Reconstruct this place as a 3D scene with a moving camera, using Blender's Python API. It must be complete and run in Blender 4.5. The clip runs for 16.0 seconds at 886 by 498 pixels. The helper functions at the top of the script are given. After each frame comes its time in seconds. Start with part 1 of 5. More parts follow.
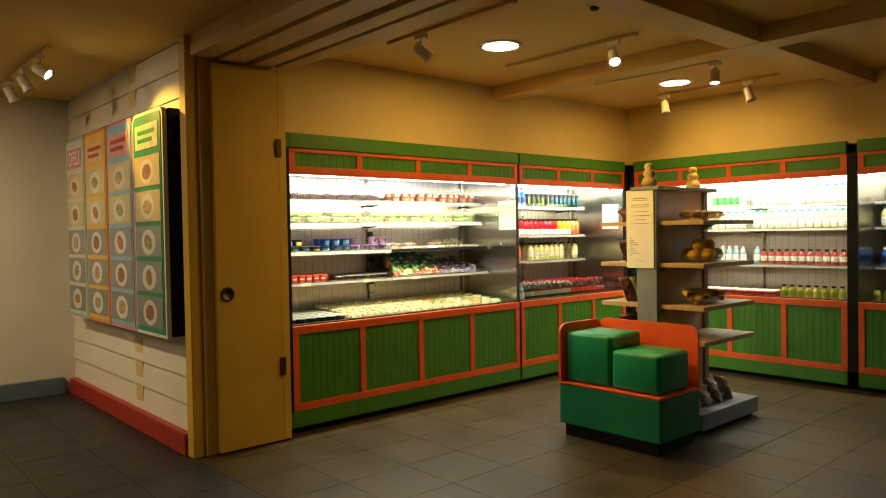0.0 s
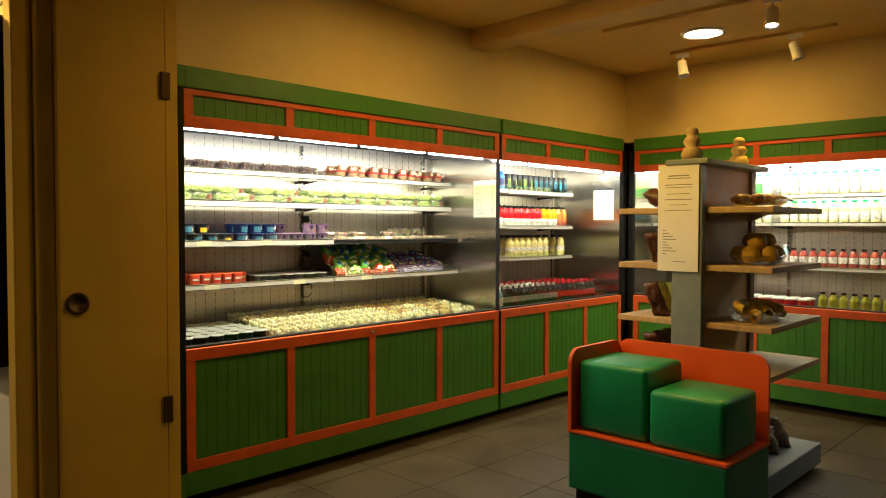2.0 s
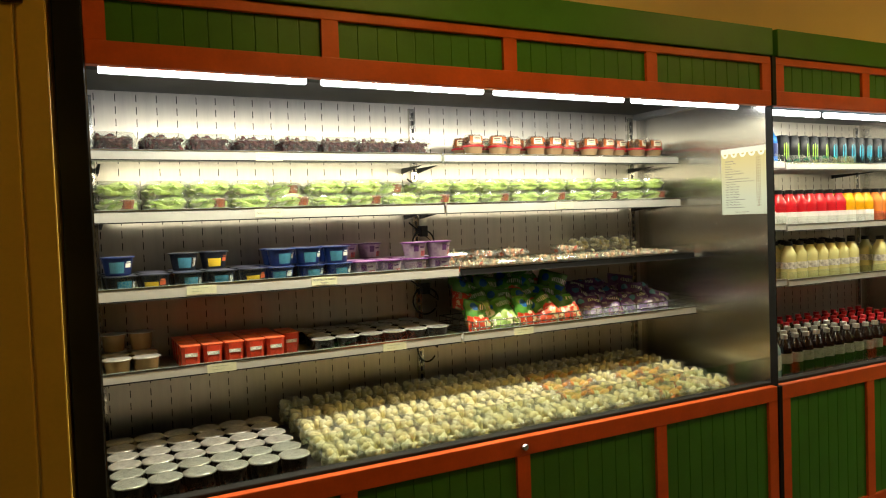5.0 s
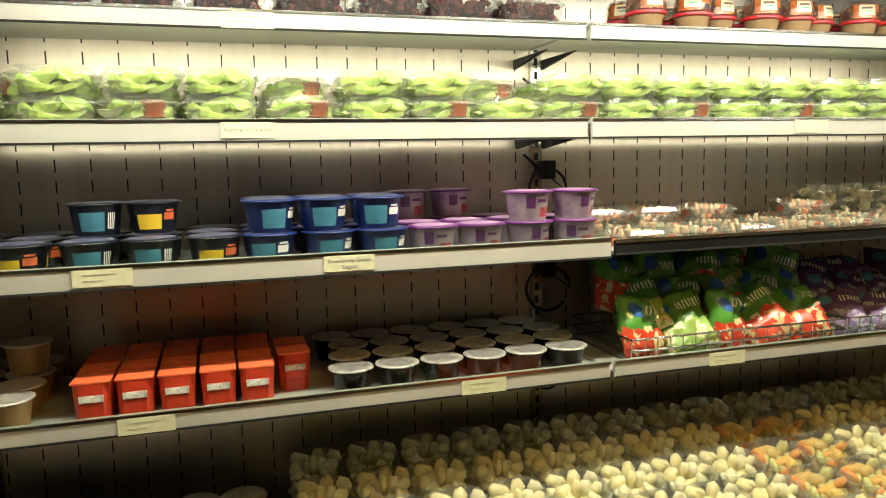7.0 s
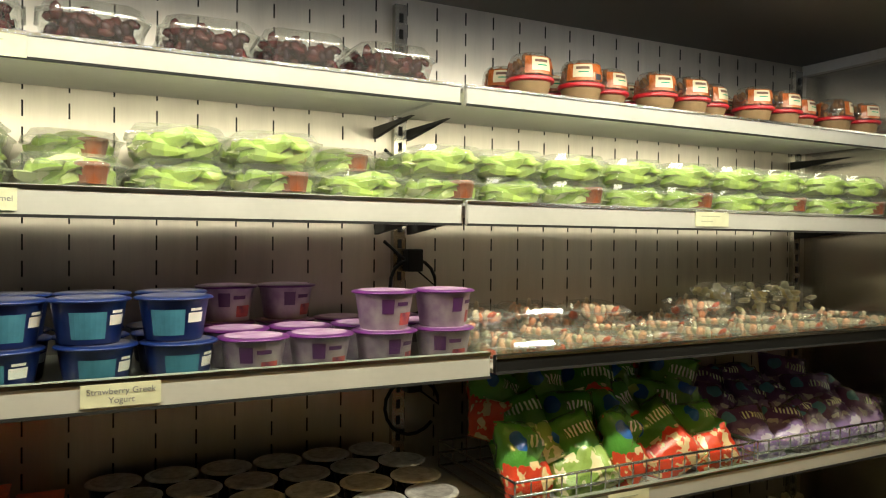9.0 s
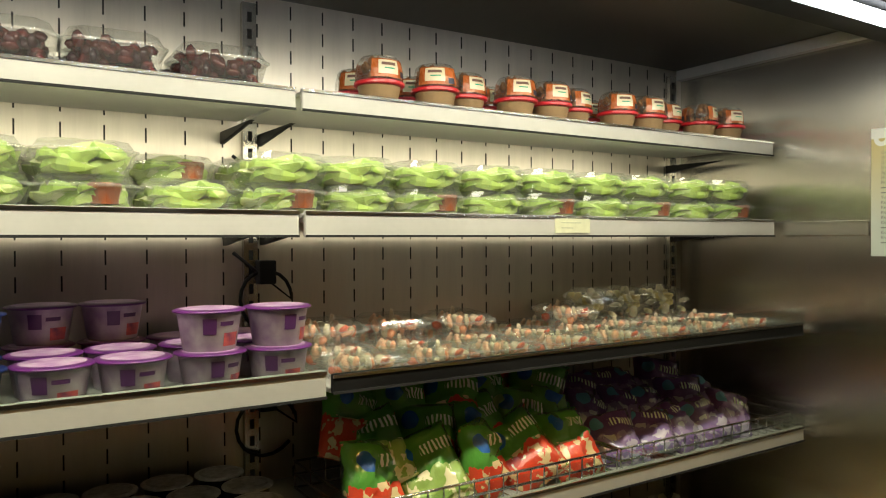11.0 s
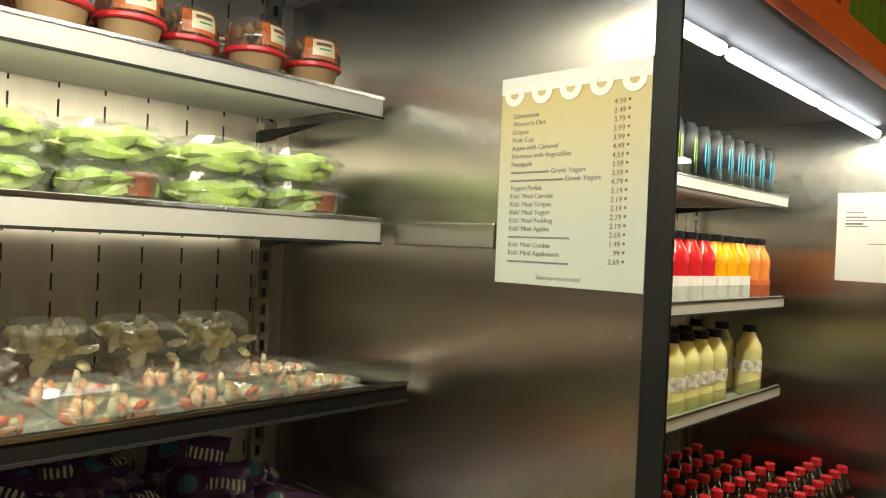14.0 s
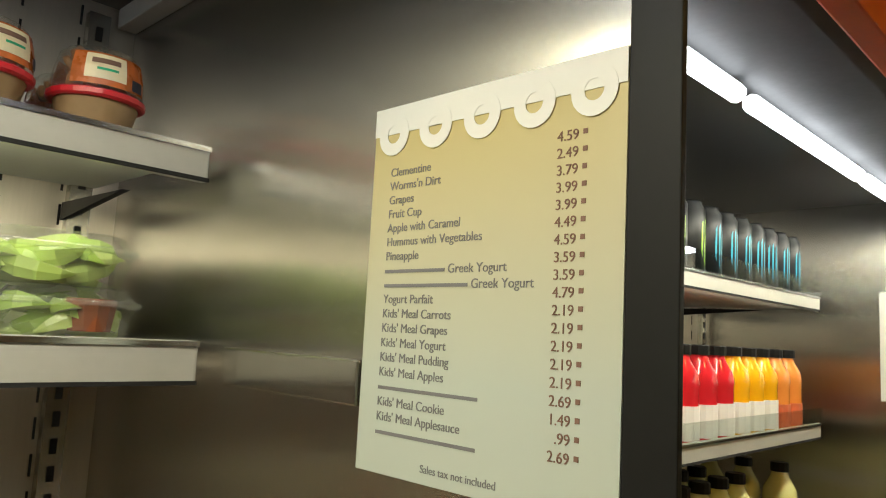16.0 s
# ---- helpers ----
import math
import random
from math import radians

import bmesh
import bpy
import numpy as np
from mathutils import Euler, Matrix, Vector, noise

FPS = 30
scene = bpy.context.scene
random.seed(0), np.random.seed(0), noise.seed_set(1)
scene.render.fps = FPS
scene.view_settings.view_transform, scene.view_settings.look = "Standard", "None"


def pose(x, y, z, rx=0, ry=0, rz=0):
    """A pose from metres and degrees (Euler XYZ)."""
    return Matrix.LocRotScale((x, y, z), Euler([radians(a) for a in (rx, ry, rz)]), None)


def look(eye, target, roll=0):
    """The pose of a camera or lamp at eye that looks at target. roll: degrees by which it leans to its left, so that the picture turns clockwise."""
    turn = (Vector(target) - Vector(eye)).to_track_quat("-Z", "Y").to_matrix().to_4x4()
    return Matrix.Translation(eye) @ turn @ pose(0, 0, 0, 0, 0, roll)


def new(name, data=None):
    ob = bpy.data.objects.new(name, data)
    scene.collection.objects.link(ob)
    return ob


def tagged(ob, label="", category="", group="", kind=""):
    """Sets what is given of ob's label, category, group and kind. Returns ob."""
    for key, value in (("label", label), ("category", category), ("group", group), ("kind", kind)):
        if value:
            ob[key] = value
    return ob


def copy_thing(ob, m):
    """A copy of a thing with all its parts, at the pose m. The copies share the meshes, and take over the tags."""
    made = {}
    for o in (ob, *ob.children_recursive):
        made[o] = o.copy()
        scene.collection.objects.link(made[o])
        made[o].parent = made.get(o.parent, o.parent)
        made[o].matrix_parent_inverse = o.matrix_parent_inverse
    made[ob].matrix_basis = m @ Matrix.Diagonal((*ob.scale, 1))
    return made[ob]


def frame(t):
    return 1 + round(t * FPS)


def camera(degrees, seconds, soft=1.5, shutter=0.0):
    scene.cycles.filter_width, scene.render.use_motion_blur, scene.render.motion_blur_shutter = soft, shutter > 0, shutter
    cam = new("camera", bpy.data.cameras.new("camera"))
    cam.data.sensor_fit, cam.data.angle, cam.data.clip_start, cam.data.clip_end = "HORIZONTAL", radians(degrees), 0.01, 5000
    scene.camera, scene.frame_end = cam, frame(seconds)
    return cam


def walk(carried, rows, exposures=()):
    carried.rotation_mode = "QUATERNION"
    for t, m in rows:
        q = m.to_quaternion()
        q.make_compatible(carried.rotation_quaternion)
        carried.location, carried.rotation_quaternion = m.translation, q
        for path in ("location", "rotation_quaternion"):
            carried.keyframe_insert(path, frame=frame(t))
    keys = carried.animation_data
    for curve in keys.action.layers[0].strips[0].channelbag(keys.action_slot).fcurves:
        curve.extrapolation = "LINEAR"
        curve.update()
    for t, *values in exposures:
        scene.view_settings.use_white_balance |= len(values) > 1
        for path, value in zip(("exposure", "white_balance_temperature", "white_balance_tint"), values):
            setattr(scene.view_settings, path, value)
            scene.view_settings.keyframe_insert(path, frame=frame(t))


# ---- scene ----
cam = camera(62.9, 16.0, soft=1.1)
PATH = [
    (0, (0.255, 0.022, 1.466), (1.58, 1.52, 1.423), -1.0),
    (0.5, (0.491, 0.33, 1.449), (1.817, 1.827, 1.437), -0.1),
    (1, (0.739, 0.64, 1.421), (2.119, 2.086, 1.364), -0.6),
    (1.5, (0.998, 0.973, 1.439), (2.421, 2.377, 1.38), 0.1),
    (2, (1.24, 1.27, 1.423), (2.671, 2.666, 1.361), 0.1),
    (2.5, (1.482, 1.528, 1.439), (2.942, 2.892, 1.347), -1.3),
    (3, (1.787, 1.793, 1.418), (3.123, 3.278, 1.323), -0.8),
    (3.5, (2.049, 2.079, 1.43), (3.365, 3.584, 1.379), -1.1),
    (4, (2.341, 2.387, 1.399), (3.561, 3.971, 1.435), -0.5),
    (4.2, (2.46, 2.463, 1.421), (3.607, 4.101, 1.433), -1.1),
    (6.3, (3.292, 3.541, 1.528), (4.058, 5.384, 1.409), -2.0),
    (6.5, (3.32, 3.686, 1.514), (4.068, 5.535, 1.359), -2.5),
    (7, (3.441, 3.877, 1.495), (4.016, 5.777, 1.258), -1.2),
    (7.2, (3.479, 3.948, 1.501), (4.043, 5.852, 1.259), -2.1),
    (7.5, (3.507, 4.043, 1.504), (4.242, 5.896, 1.346), 0.1),
    (8, (3.568, 4.145, 1.503), (4.418, 5.953, 1.419), -0.8),
    (8.2, (3.577, 4.167, 1.502), (4.452, 5.964, 1.438), 0.0),
    (10.3, (3.672, 4.183, 1.538), (4.632, 5.937, 1.543), 0.2),
    (10.5, (3.691, 4.173, 1.537), (4.684, 5.909, 1.543), 0.3),
    (11, (3.751, 4.156, 1.533), (4.819, 5.846, 1.507), -0.2),
    (11.5, (3.834, 4.194, 1.502), (5.074, 5.761, 1.435), -0.3),
    (12, (3.948, 4.278, 1.483), (5.317, 5.733, 1.398), 0.6),
    (12.5, (4.097, 4.263, 1.501), (5.481, 5.703, 1.382), 0.5),
    (13, (4.313, 4.264, 1.515), (5.709, 5.689, 1.38), 1.4),
    (13.5, (4.471, 4.274, 1.521), (5.891, 5.678, 1.405), 1.8),
    (14, (4.627, 4.36, 1.538), (6.07, 5.745, 1.532), 2.5),
    (14.5, (4.788, 4.442, 1.554), (6.268, 5.784, 1.635), 1.6),
    (15, (4.929, 4.469, 1.579), (6.4, 5.816, 1.725), 3.0),
    (15.5, (5.023, 4.498, 1.587), (6.421, 5.914, 1.79), 2.9),
    (16, (5.036, 4.564, 1.597), (6.458, 5.952, 1.831), 3.0),
]
walk(cam, [(t, look(eye, target, roll)) for t, eye, target, roll in PATH],
     [(0, 0.9), (1.5, 0.65), (2.5, 0.4), (3.5, 0.05), (4.2, 0.0), (6.3, -0.45), (7, -0.2), (8.2, -0.4), (10.5, -0.95), (11.5, -0.65), (12.5, -0.25), (14.5, -0.3), (16, -0.55)])


# ---------- light ----------
world = bpy.data.worlds.new("world")
scene.world = world
world.use_nodes = True
world.node_tree.nodes["Background"].inputs[0].default_value = (0.9, 0.75, 0.55, 1)
world.node_tree.nodes["Background"].inputs[1].default_value = 0.02

WARM, COOL = (1.0, 0.56, 0.07), (1.0, 0.95, 0.71)
# colour of the unseen lamps added to fill the lobby
LOBBY_FILL = (1.0, 0.74, 0.40)


def area_lamp(name, eye, target, sx, sy, watts, colour, roll=0):
    d = bpy.data.lights.new(name, "AREA")
    d.shape, d.size, d.size_y, d.energy, d.color = "RECTANGLE", sx, sy, watts, colour
    ob = new(name, d)
    ob.matrix_world = look(eye, target, roll)
    return ob


def disc_lamp(name, eye, size, watts, colour):
    d = bpy.data.lights.new(name, "AREA")
    d.shape, d.size, d.energy, d.color = "DISK", size, watts, colour
    ob = new(name, d)
    ob.location = eye
    return ob


def spot_lamp(name, eye, target, watts, cone=55):
    d = bpy.data.lights.new(name, "SPOT")
    d.energy, d.color, d.spot_size, d.spot_blend, d.shadow_soft_size = watts, WARM, radians(cone), 0.6, 0.03
    ob = new(name, d)
    ob.matrix_world = look(eye, target)
    return ob


# ---------- materials ----------
def node_mat(name):
    m = bpy.data.materials.new(name)
    m.use_nodes = True
    t = m.node_tree
    return m, t, t.nodes["Principled BSDF"], t.nodes, t.links


def surface(name, colour, rough=0.5, metal=0.0, var=0.12, scale=6.0, grain=90.0, bump=0.08, dark=None, stretch=(1, 1, 1), coat=0.0, rough_var=0.12):
    """A painted or raw surface: two scales of colour change, uneven gloss and fine relief."""
    m, t, b, n, l = node_mat(name)
    tc = n.new("ShaderNodeTexCoord")
    mp = n.new("ShaderNodeMapping")
    mp.inputs["Scale"].default_value = stretch
    l.new(tc.outputs["Object"], mp.inputs[0])
    big, fine = n.new("ShaderNodeTexNoise"), n.new("ShaderNodeTexNoise")
    big.inputs["Scale"].default_value, big.inputs["Detail"].default_value = scale, 5
    fine.inputs["Scale"].default_value, fine.inputs["Detail"].default_value = grain, 3
    for q in (big, fine):
        l.new(mp.outputs[0], q.inputs["Vector"])
    mix = n.new("ShaderNodeMix")
    mix.data_type = "RGBA"
    lo = dark or tuple(c * (1 - 2 * var) for c in colour)
    hi = tuple(min(1, c * (1 + var)) for c in colour)
    mix.inputs[6].default_value, mix.inputs[7].default_value = (*lo, 1), (*hi, 1)
    add = n.new("ShaderNodeMath")
    add.operation = "MULTIPLY_ADD"
    add.inputs[1].default_value = 0.3
    l.new(fine.outputs[0], add.inputs[0])
    l.new(big.outputs[0], add.inputs[2])
    rng = n.new("ShaderNodeMapRange")
    rng.inputs[1].default_value, rng.inputs[2].default_value = 0.4, 0.9
    l.new(add.outputs[0], rng.inputs[0])
    l.new(rng.outputs[0], mix.inputs[0])
    l.new(mix.outputs[2], b.inputs["Base Color"])
    rr = n.new("ShaderNodeMapRange")
    rr.inputs[3].default_value, rr.inputs[4].default_value = max(0.03, rough - rough_var), min(1, rough + rough_var)
    l.new(add.outputs[0], rr.inputs[0])
    l.new(rr.outputs[0], b.inputs["Roughness"])
    b.inputs["Metallic"].default_value = metal
    b.inputs["Coat Weight"].default_value = coat
    bp = n.new("ShaderNodeBump")
    bp.inputs["Strength"].default_value, bp.inputs["Distance"].default_value = bump, 0.004
    l.new(add.outputs[0], bp.inputs["Height"])
    l.new(bp.outputs[0], b.inputs["Normal"])
    return m


def clear(name, tint=(1, 1, 1), gloss=0.1, rough=0.08, haze=0.0):
    """Thin clear plastic or glass film."""
    m, t, b, n, l = node_mat(name)
    n.remove(b)
    tr, gl, mx, out = n.new("ShaderNodeBsdfTransparent"), n.new("ShaderNodeBsdfGlossy"), n.new("ShaderNodeMixShader"), n["Material Output"]
    tr.inputs[0].default_value = (*tint, 1)
    gl.inputs["Roughness"].default_value = rough
    lw, pw = n.new("ShaderNodeLayerWeight"), n.new("ShaderNodeMath")
    lw.inputs[0].default_value = 0.35
    pw.operation = "MULTIPLY_ADD"
    pw.inputs[1].default_value, pw.inputs[2].default_value = 0.28, gloss * 0.3
    l.new(lw.outputs["Facing"], pw.inputs[0])
    l.new(pw.outputs[0], mx.inputs[0])
    df, hz = n.new("ShaderNodeBsdfDiffuse"), n.new("ShaderNodeMixShader")
    df.inputs[0].default_value, hz.inputs[0].default_value = (0.85, 0.87, 0.84, 1), haze
    l.new(tr.outputs[0], hz.inputs[1])
    l.new(df.outputs[0], hz.inputs[2])
    l.new(hz.outputs[0], mx.inputs[1])
    l.new(gl.outputs[0], mx.inputs[2])
    l.new(mx.outputs[0], out.inputs[0])
    return m


def glow(name, colour, strength):
    m, t, b, n, l = node_mat(name)
    b.inputs["Base Color"].default_value = (0.8, 0.8, 0.8, 1)
    b.inputs["Emission Color"].default_value = (*colour, 1)
    b.inputs["Emission Strength"].default_value = strength
    return m


def liquid(name, colour, rough=0.08):
    m = surface(name, colour, rough, var=0.05, bump=0.01, rough_var=0.04, coat=0.5)
    return m


def random_tint(name, cols, rough=0.4, bump=0.1, scale=30.0):
    """Colour picked per piece, with blotches."""
    m, t, b, n, l = node_mat(name)
    geo, ramp = n.new("ShaderNodeNewGeometry"), n.new("ShaderNodeValToRGB")
    ramp.color_ramp.elements[0].color = (*cols[0], 1)
    ramp.color_ramp.elements[1].color = (*cols[-1], 1)
    for i, c in enumerate(cols[1:-1]):
        e = ramp.color_ramp.elements.new((i + 1) / (len(cols) - 1))
        e.color = (*c, 1)
    l.new(geo.outputs["Random Per Island"], ramp.inputs[0])
    tc, nz, mx = n.new("ShaderNodeTexCoord"), n.new("ShaderNodeTexNoise"), n.new("ShaderNodeMix")
    nz.inputs["Scale"].default_value = scale
    l.new(tc.outputs["Object"], nz.inputs["Vector"])
    mx.data_type, mx.blend_type = "RGBA", "MULTIPLY"
    mx.inputs[0].default_value = 0.14
    l.new(ramp.outputs[0], mx.inputs[6])
    l.new(nz.outputs[0], mx.inputs[7])
    l.new(mx.outputs[2], b.inputs["Base Color"])
    b.inputs["Roughness"].default_value = rough
    bp = n.new("ShaderNodeBump")
    bp.inputs["Strength"].default_value, bp.inputs["Distance"].default_value = bump, 0.003
    l.new(nz.outputs[0], bp.inputs["Height"])
    l.new(bp.outputs[0], b.inputs["Normal"])
    return m


def steel(name, lo=0.28, streak=(1, 1, 40), tone=(0.62, 0.62, 0.6), drag=0.8, marks=0.05):
    """Brushed stainless steel: gloss dragged out sideways, smears and running water marks."""
    m = surface(name, tone, lo, metal=1.0, var=0.06, scale=2.5, grain=22, bump=0.0, stretch=streak, rough_var=marks)
    n, l = m.node_tree.nodes, m.node_tree.links
    b = n["Principled BSDF"]
    side = n.new("ShaderNodeCombineXYZ")
    side.inputs[0].default_value, side.inputs[1].default_value = 0.7, 0.7
    l.new(side.outputs[0], b.inputs["Tangent"])
    b.inputs["Anisotropic"].default_value = drag
    l.remove(b.inputs["Normal"].links[0])
    if marks < 0.05:
        l.remove(b.inputs["Roughness"].links[0])
        b.inputs["Roughness"].default_value = lo
    return m


M_WALL = surface("cream_paint", (0.72, 0.55, 0.22), 0.6, scale=2, bump=0.15, var=0.05, grain=160)
M_CEIL = surface("ceiling_paint", (0.72, 0.48, 0.12), 0.7, scale=1.6, bump=0.15, var=0.06, grain=120)
M_BEAM = surface("beam_paint", (0.66, 0.42, 0.12), 0.55, scale=3, bump=0.1, var=0.07)
M_GREEN = surface("green_paint", (0.055, 0.22, 0.022), 0.42, scale=7, bump=0.1, var=0.1)
M_ORANGE = surface("orange_paint", (0.72, 0.115, 0.02), 0.4, scale=9, bump=0.1, var=0.1)
M_DOOR = surface("yellow_door_paint", (0.72, 0.46, 0.06), 0.5, scale=3, bump=0.12, var=0.07)
M_BLACK = surface("black_trim", (0.010, 0.010, 0.010), 0.45, var=0.2)
M_BLACK.node_tree.nodes["Principled BSDF"].inputs["Specular IOR Level"].default_value = 0.2
M_DARK = surface("dark_recess", (0.01, 0.01, 0.01), 0.8)
# tan in the tone carries the warm room's reflection; the steel itself is grey
M_STEEL = steel("brushed_steel", 0.34, (14, 1, 1.2), (0.60, 0.55, 0.47), 0.5, 0.14)
M_STEELH = steel("brushed_steel_side", 0.27, (1, 0.6, 3), (0.56, 0.54, 0.49), 0.88, 0.03)
# panel steel with its tone darkened, so case ceilings and decks stay dim
M_STEELC = steel("dimmed_steel_ceiling", 0.4, (30, 1, 1), (0.17, 0.17, 0.16))
M_SHELF = surface("white_enamel", (0.46, 0.45, 0.41), 0.35, scale=8, var=0.05, bump=0.04)
M_SHELFU = surface("grey_enamel", (0.45, 0.45, 0.43), 0.4, var=0.08)
M_BRASS = surface("old_brass", (0.16, 0.09, 0.04), 0.4, metal=0.9, var=0.25)
M_CHROME = surface("chrome_wire", (0.7, 0.7, 0.7), 0.15, metal=1.0, var=0.05)
M_WHITEW = surface("white_wall_paint", (0.66, 0.63, 0.55), 0.65, scale=2, var=0.04, bump=0.12)
M_SIDING = surface("white_siding_paint", (0.78, 0.74, 0.64), 0.5, scale=2, var=0.03, bump=0.05)
M_RED = surface("red_baseboard_paint", (0.42, 0.035, 0.018), 0.4, var=0.12)
M_BLUEB = surface("slate_blue_paint", (0.10, 0.14, 0.18), 0.5, var=0.12)
M_GREYB = surface("blue_grey_paint", (0.20, 0.25, 0.28), 0.45, var=0.1, scale=8)
M_TAN = surface("tan_laminate", (0.48, 0.33, 0.16), 0.5, var=0.1, scale=5, stretch=(1, 8, 1))
M_WOOD = surface("pale_wood", (0.50, 0.36, 0.17), 0.5, var=0.12, scale=6, stretch=(1, 9, 1))
M_TAUPE = surface("taupe_upright", (0.22, 0.15, 0.10), 0.5, var=0.1)
M_BOXG = surface("glossy_green_vinyl", (0.002, 0.29, 0.115), 0.35, var=0.1, scale=5, bump=0.05)
M_BOXD = surface("dark_green_laminate", (0.002, 0.21, 0.078), 0.4, var=0.1, scale=5)
M_BOXO = surface("orange_laminate", (0.85, 0.11, 0.018), 0.35, var=0.06, scale=5)
M_PAPER = surface("white_card", (0.82, 0.83, 0.80), 0.45, var=0.02, bump=0.02)
M_INK = surface("dark_ink", (0.19, 0.19, 0.20), 0.6)
M_FAINT = surface("faint_green_ink", (0.36, 0.38, 0.26), 0.6)
M_INKB = surface("brown_ink", (0.20, 0.11, 0.08), 0.6)
M_TUBE = glow("fluorescent_tube", (0.9, 0.95, 1.0), 14)
M_LENS = glow("warm_downlight_lens", (1.0, 0.86, 0.6), 14)
M_BULB = glow("warm_spot_bulb", (1.0, 0.9, 0.7), 25)
M_LAMPW = surface("white_lamp_housing", (0.75, 0.72, 0.66), 0.4, var=0.04)
M_CLEAR = clear("clear_plastic", (0.97, 0.98, 0.97), 0.25, 0.07, 0.05)
M_RIM = clear("plastic_rim", (0.93, 0.95, 0.92), 0.4, 0.1, 0.16)
M_GLASS = clear("glass_pane", (0.93, 0.97, 0.95), 0.15, 0.03)
M_FOIL = surface("printed_foil", (0.62, 0.60, 0.56), 0.35, metal=0.5, var=0.2, scale=60, grain=200, bump=0.2)
M_FOILP = surface("crinkled_foil_print", (0.60, 0.58, 0.55), 0.3, metal=0.6, scale=55, grain=140, bump=0.5, dark=(0.20, 0.18, 0.17))
M_CHOC = surface("chocolate_cup", (0.018, 0.012, 0.010), 0.25, var=0.2)
M_TANCUP = surface("caramel_cup", (0.36, 0.22, 0.09), 0.3, var=0.1)
M_REDBOX = surface("red_pudding_box", (0.62, 0.055, 0.02), 0.35, var=0.15, scale=40)
M_ORLID = surface("orange_box_top", (0.85, 0.16, 0.06), 0.4, var=0.15, scale=50)
M_WHITEP = surface("white_plastic", (0.78, 0.76, 0.74), 0.3, var=0.04)
M_YOG = surface("lilac_white_cup", (0.40, 0.36, 0.36), 0.3, scale=16, grain=60, dark=(0.17, 0.09, 0.19))
M_PURPLE = surface("purple_lid", (0.11, 0.018, 0.15), 0.3, var=0.15, scale=40)
M_PLUM = surface("plum_print", (0.07, 0.02, 0.09), 0.35, var=0.1)
M_LIDPR = surface("lilac_lid_print", (0.55, 0.45, 0.55), 0.35, scale=45, grain=90, dark=(0.30, 0.10, 0.34))
M_DIMPR = surface("dim_lid_print", (0.16, 0.16, 0.24), 0.35, scale=45, grain=90, dark=(0.02, 0.03, 0.09))
M_BERRY2 = surface("berry_print", (0.55, 0.10, 0.07), 0.35, scale=60, dark=(0.10, 0.03, 0.08))
M_BLUEC = surface("blue_cup", (0.006, 0.02, 0.12), 0.3, var=0.1)
M_LBLUE = surface("light_blue_label", (0.05, 0.19, 0.28), 0.4, var=0.15, scale=40)
M_NAVY = surface("black_cup", (0.008, 0.012, 0.022), 0.28, var=0.2)
M_YEL = surface("yellow_label", (0.65, 0.45, 0.03), 0.4, var=0.1)
M_PEACH = surface("peach_label", (0.62, 0.13, 0.05), 0.4, var=0.2, scale=50)
M_REDP = surface("red_plastic", (0.60, 0.02, 0.03), 0.3, var=0.06)
M_APPLE = random_tint("apple_slices", [(0.60, 0.68, 0.30), (0.68, 0.73, 0.40), (0.78, 0.79, 0.54), (0.64, 0.70, 0.34)], 0.4)
M_ASKIN = random_tint("apple_skin", [(0.34, 0.50, 0.10), (0.42, 0.56, 0.14), (0.50, 0.60, 0.20)], 0.3)
M_GRAPE = random_tint("dark_grapes", [(0.05, 0.010, 0.014), (0.12, 0.02, 0.02), (0.025, 0.01, 0.02)], 0.25)
M_PINE = random_tint("pineapple_chunks", [(0.90, 0.78, 0.36), (0.92, 0.85, 0.50), (0.88, 0.85, 0.62)], 0.35)
M_MELON = random_tint("melon_chunks", [(0.85, 0.27, 0.05), (0.8, 0.5, 0.12), (0.62, 0.68, 0.28)], 0.35)
M_BERRY = random_tint("cut_fruit", [(0.60, 0.09, 0.03), (0.72, 0.24, 0.10), (0.66, 0.54, 0.38), (0.50, 0.46, 0.30)], 0.35)
M_PRETZ = random_tint("pretzel_crust", [(0.22, 0.08, 0.02), (0.40, 0.18, 0.05), (0.30, 0.12, 0.03)], 0.4)
M_CREAM = surface("cream_print", (0.82, 0.72, 0.50), 0.3, var=0.05, scale=40, bump=0.02)
M_INKN = surface("navy_print", (0.02, 0.025, 0.05), 0.35)
M_CARAM = surface("caramel_pot", (0.22, 0.06, 0.02), 0.3, var=0.2)
M_HUMMUS = surface("hummus_paste", (0.34, 0.22, 0.11), 0.5, var=0.1)
M_ORANGEF = surface("orange_fruit_skin", (0.62, 0.40, 0.06), 0.45, var=0.1, bump=0.2)
M_BANANA = surface("banana_skin", (0.62, 0.46, 0.08), 0.5, var=0.15, scale=25)
M_BREAD = surface("dark_crust", (0.10, 0.035, 0.02), 0.4, var=0.3, scale=30)
M_COLA = liquid("cola", (0.012, 0.005, 0.004))
M_LEMON = liquid("lemonade", (0.72, 0.68, 0.30))
M_JUICEY = liquid("yellow_juice", (0.85, 0.42, 0.01))
M_JUICEO = liquid("orange_juice", (0.75, 0.26, 0.05))
M_JUICER = liquid("red_juice", (0.62, 0.02, 0.03))
M_SODAG = liquid("green_bottle", (0.01, 0.26, 0.07))
M_SODAO = liquid("orange_soda", (0.85, 0.17, 0.01))
M_WATER = liquid("pale_blue_bottle", (0.25, 0.40, 0.46))
M_BLUEB2 = liquid("blue_bottle", (0.02, 0.16, 0.55))
M_CAN = surface("black_can", (0.01, 0.011, 0.013), 0.35, metal=0.0, var=0.1)
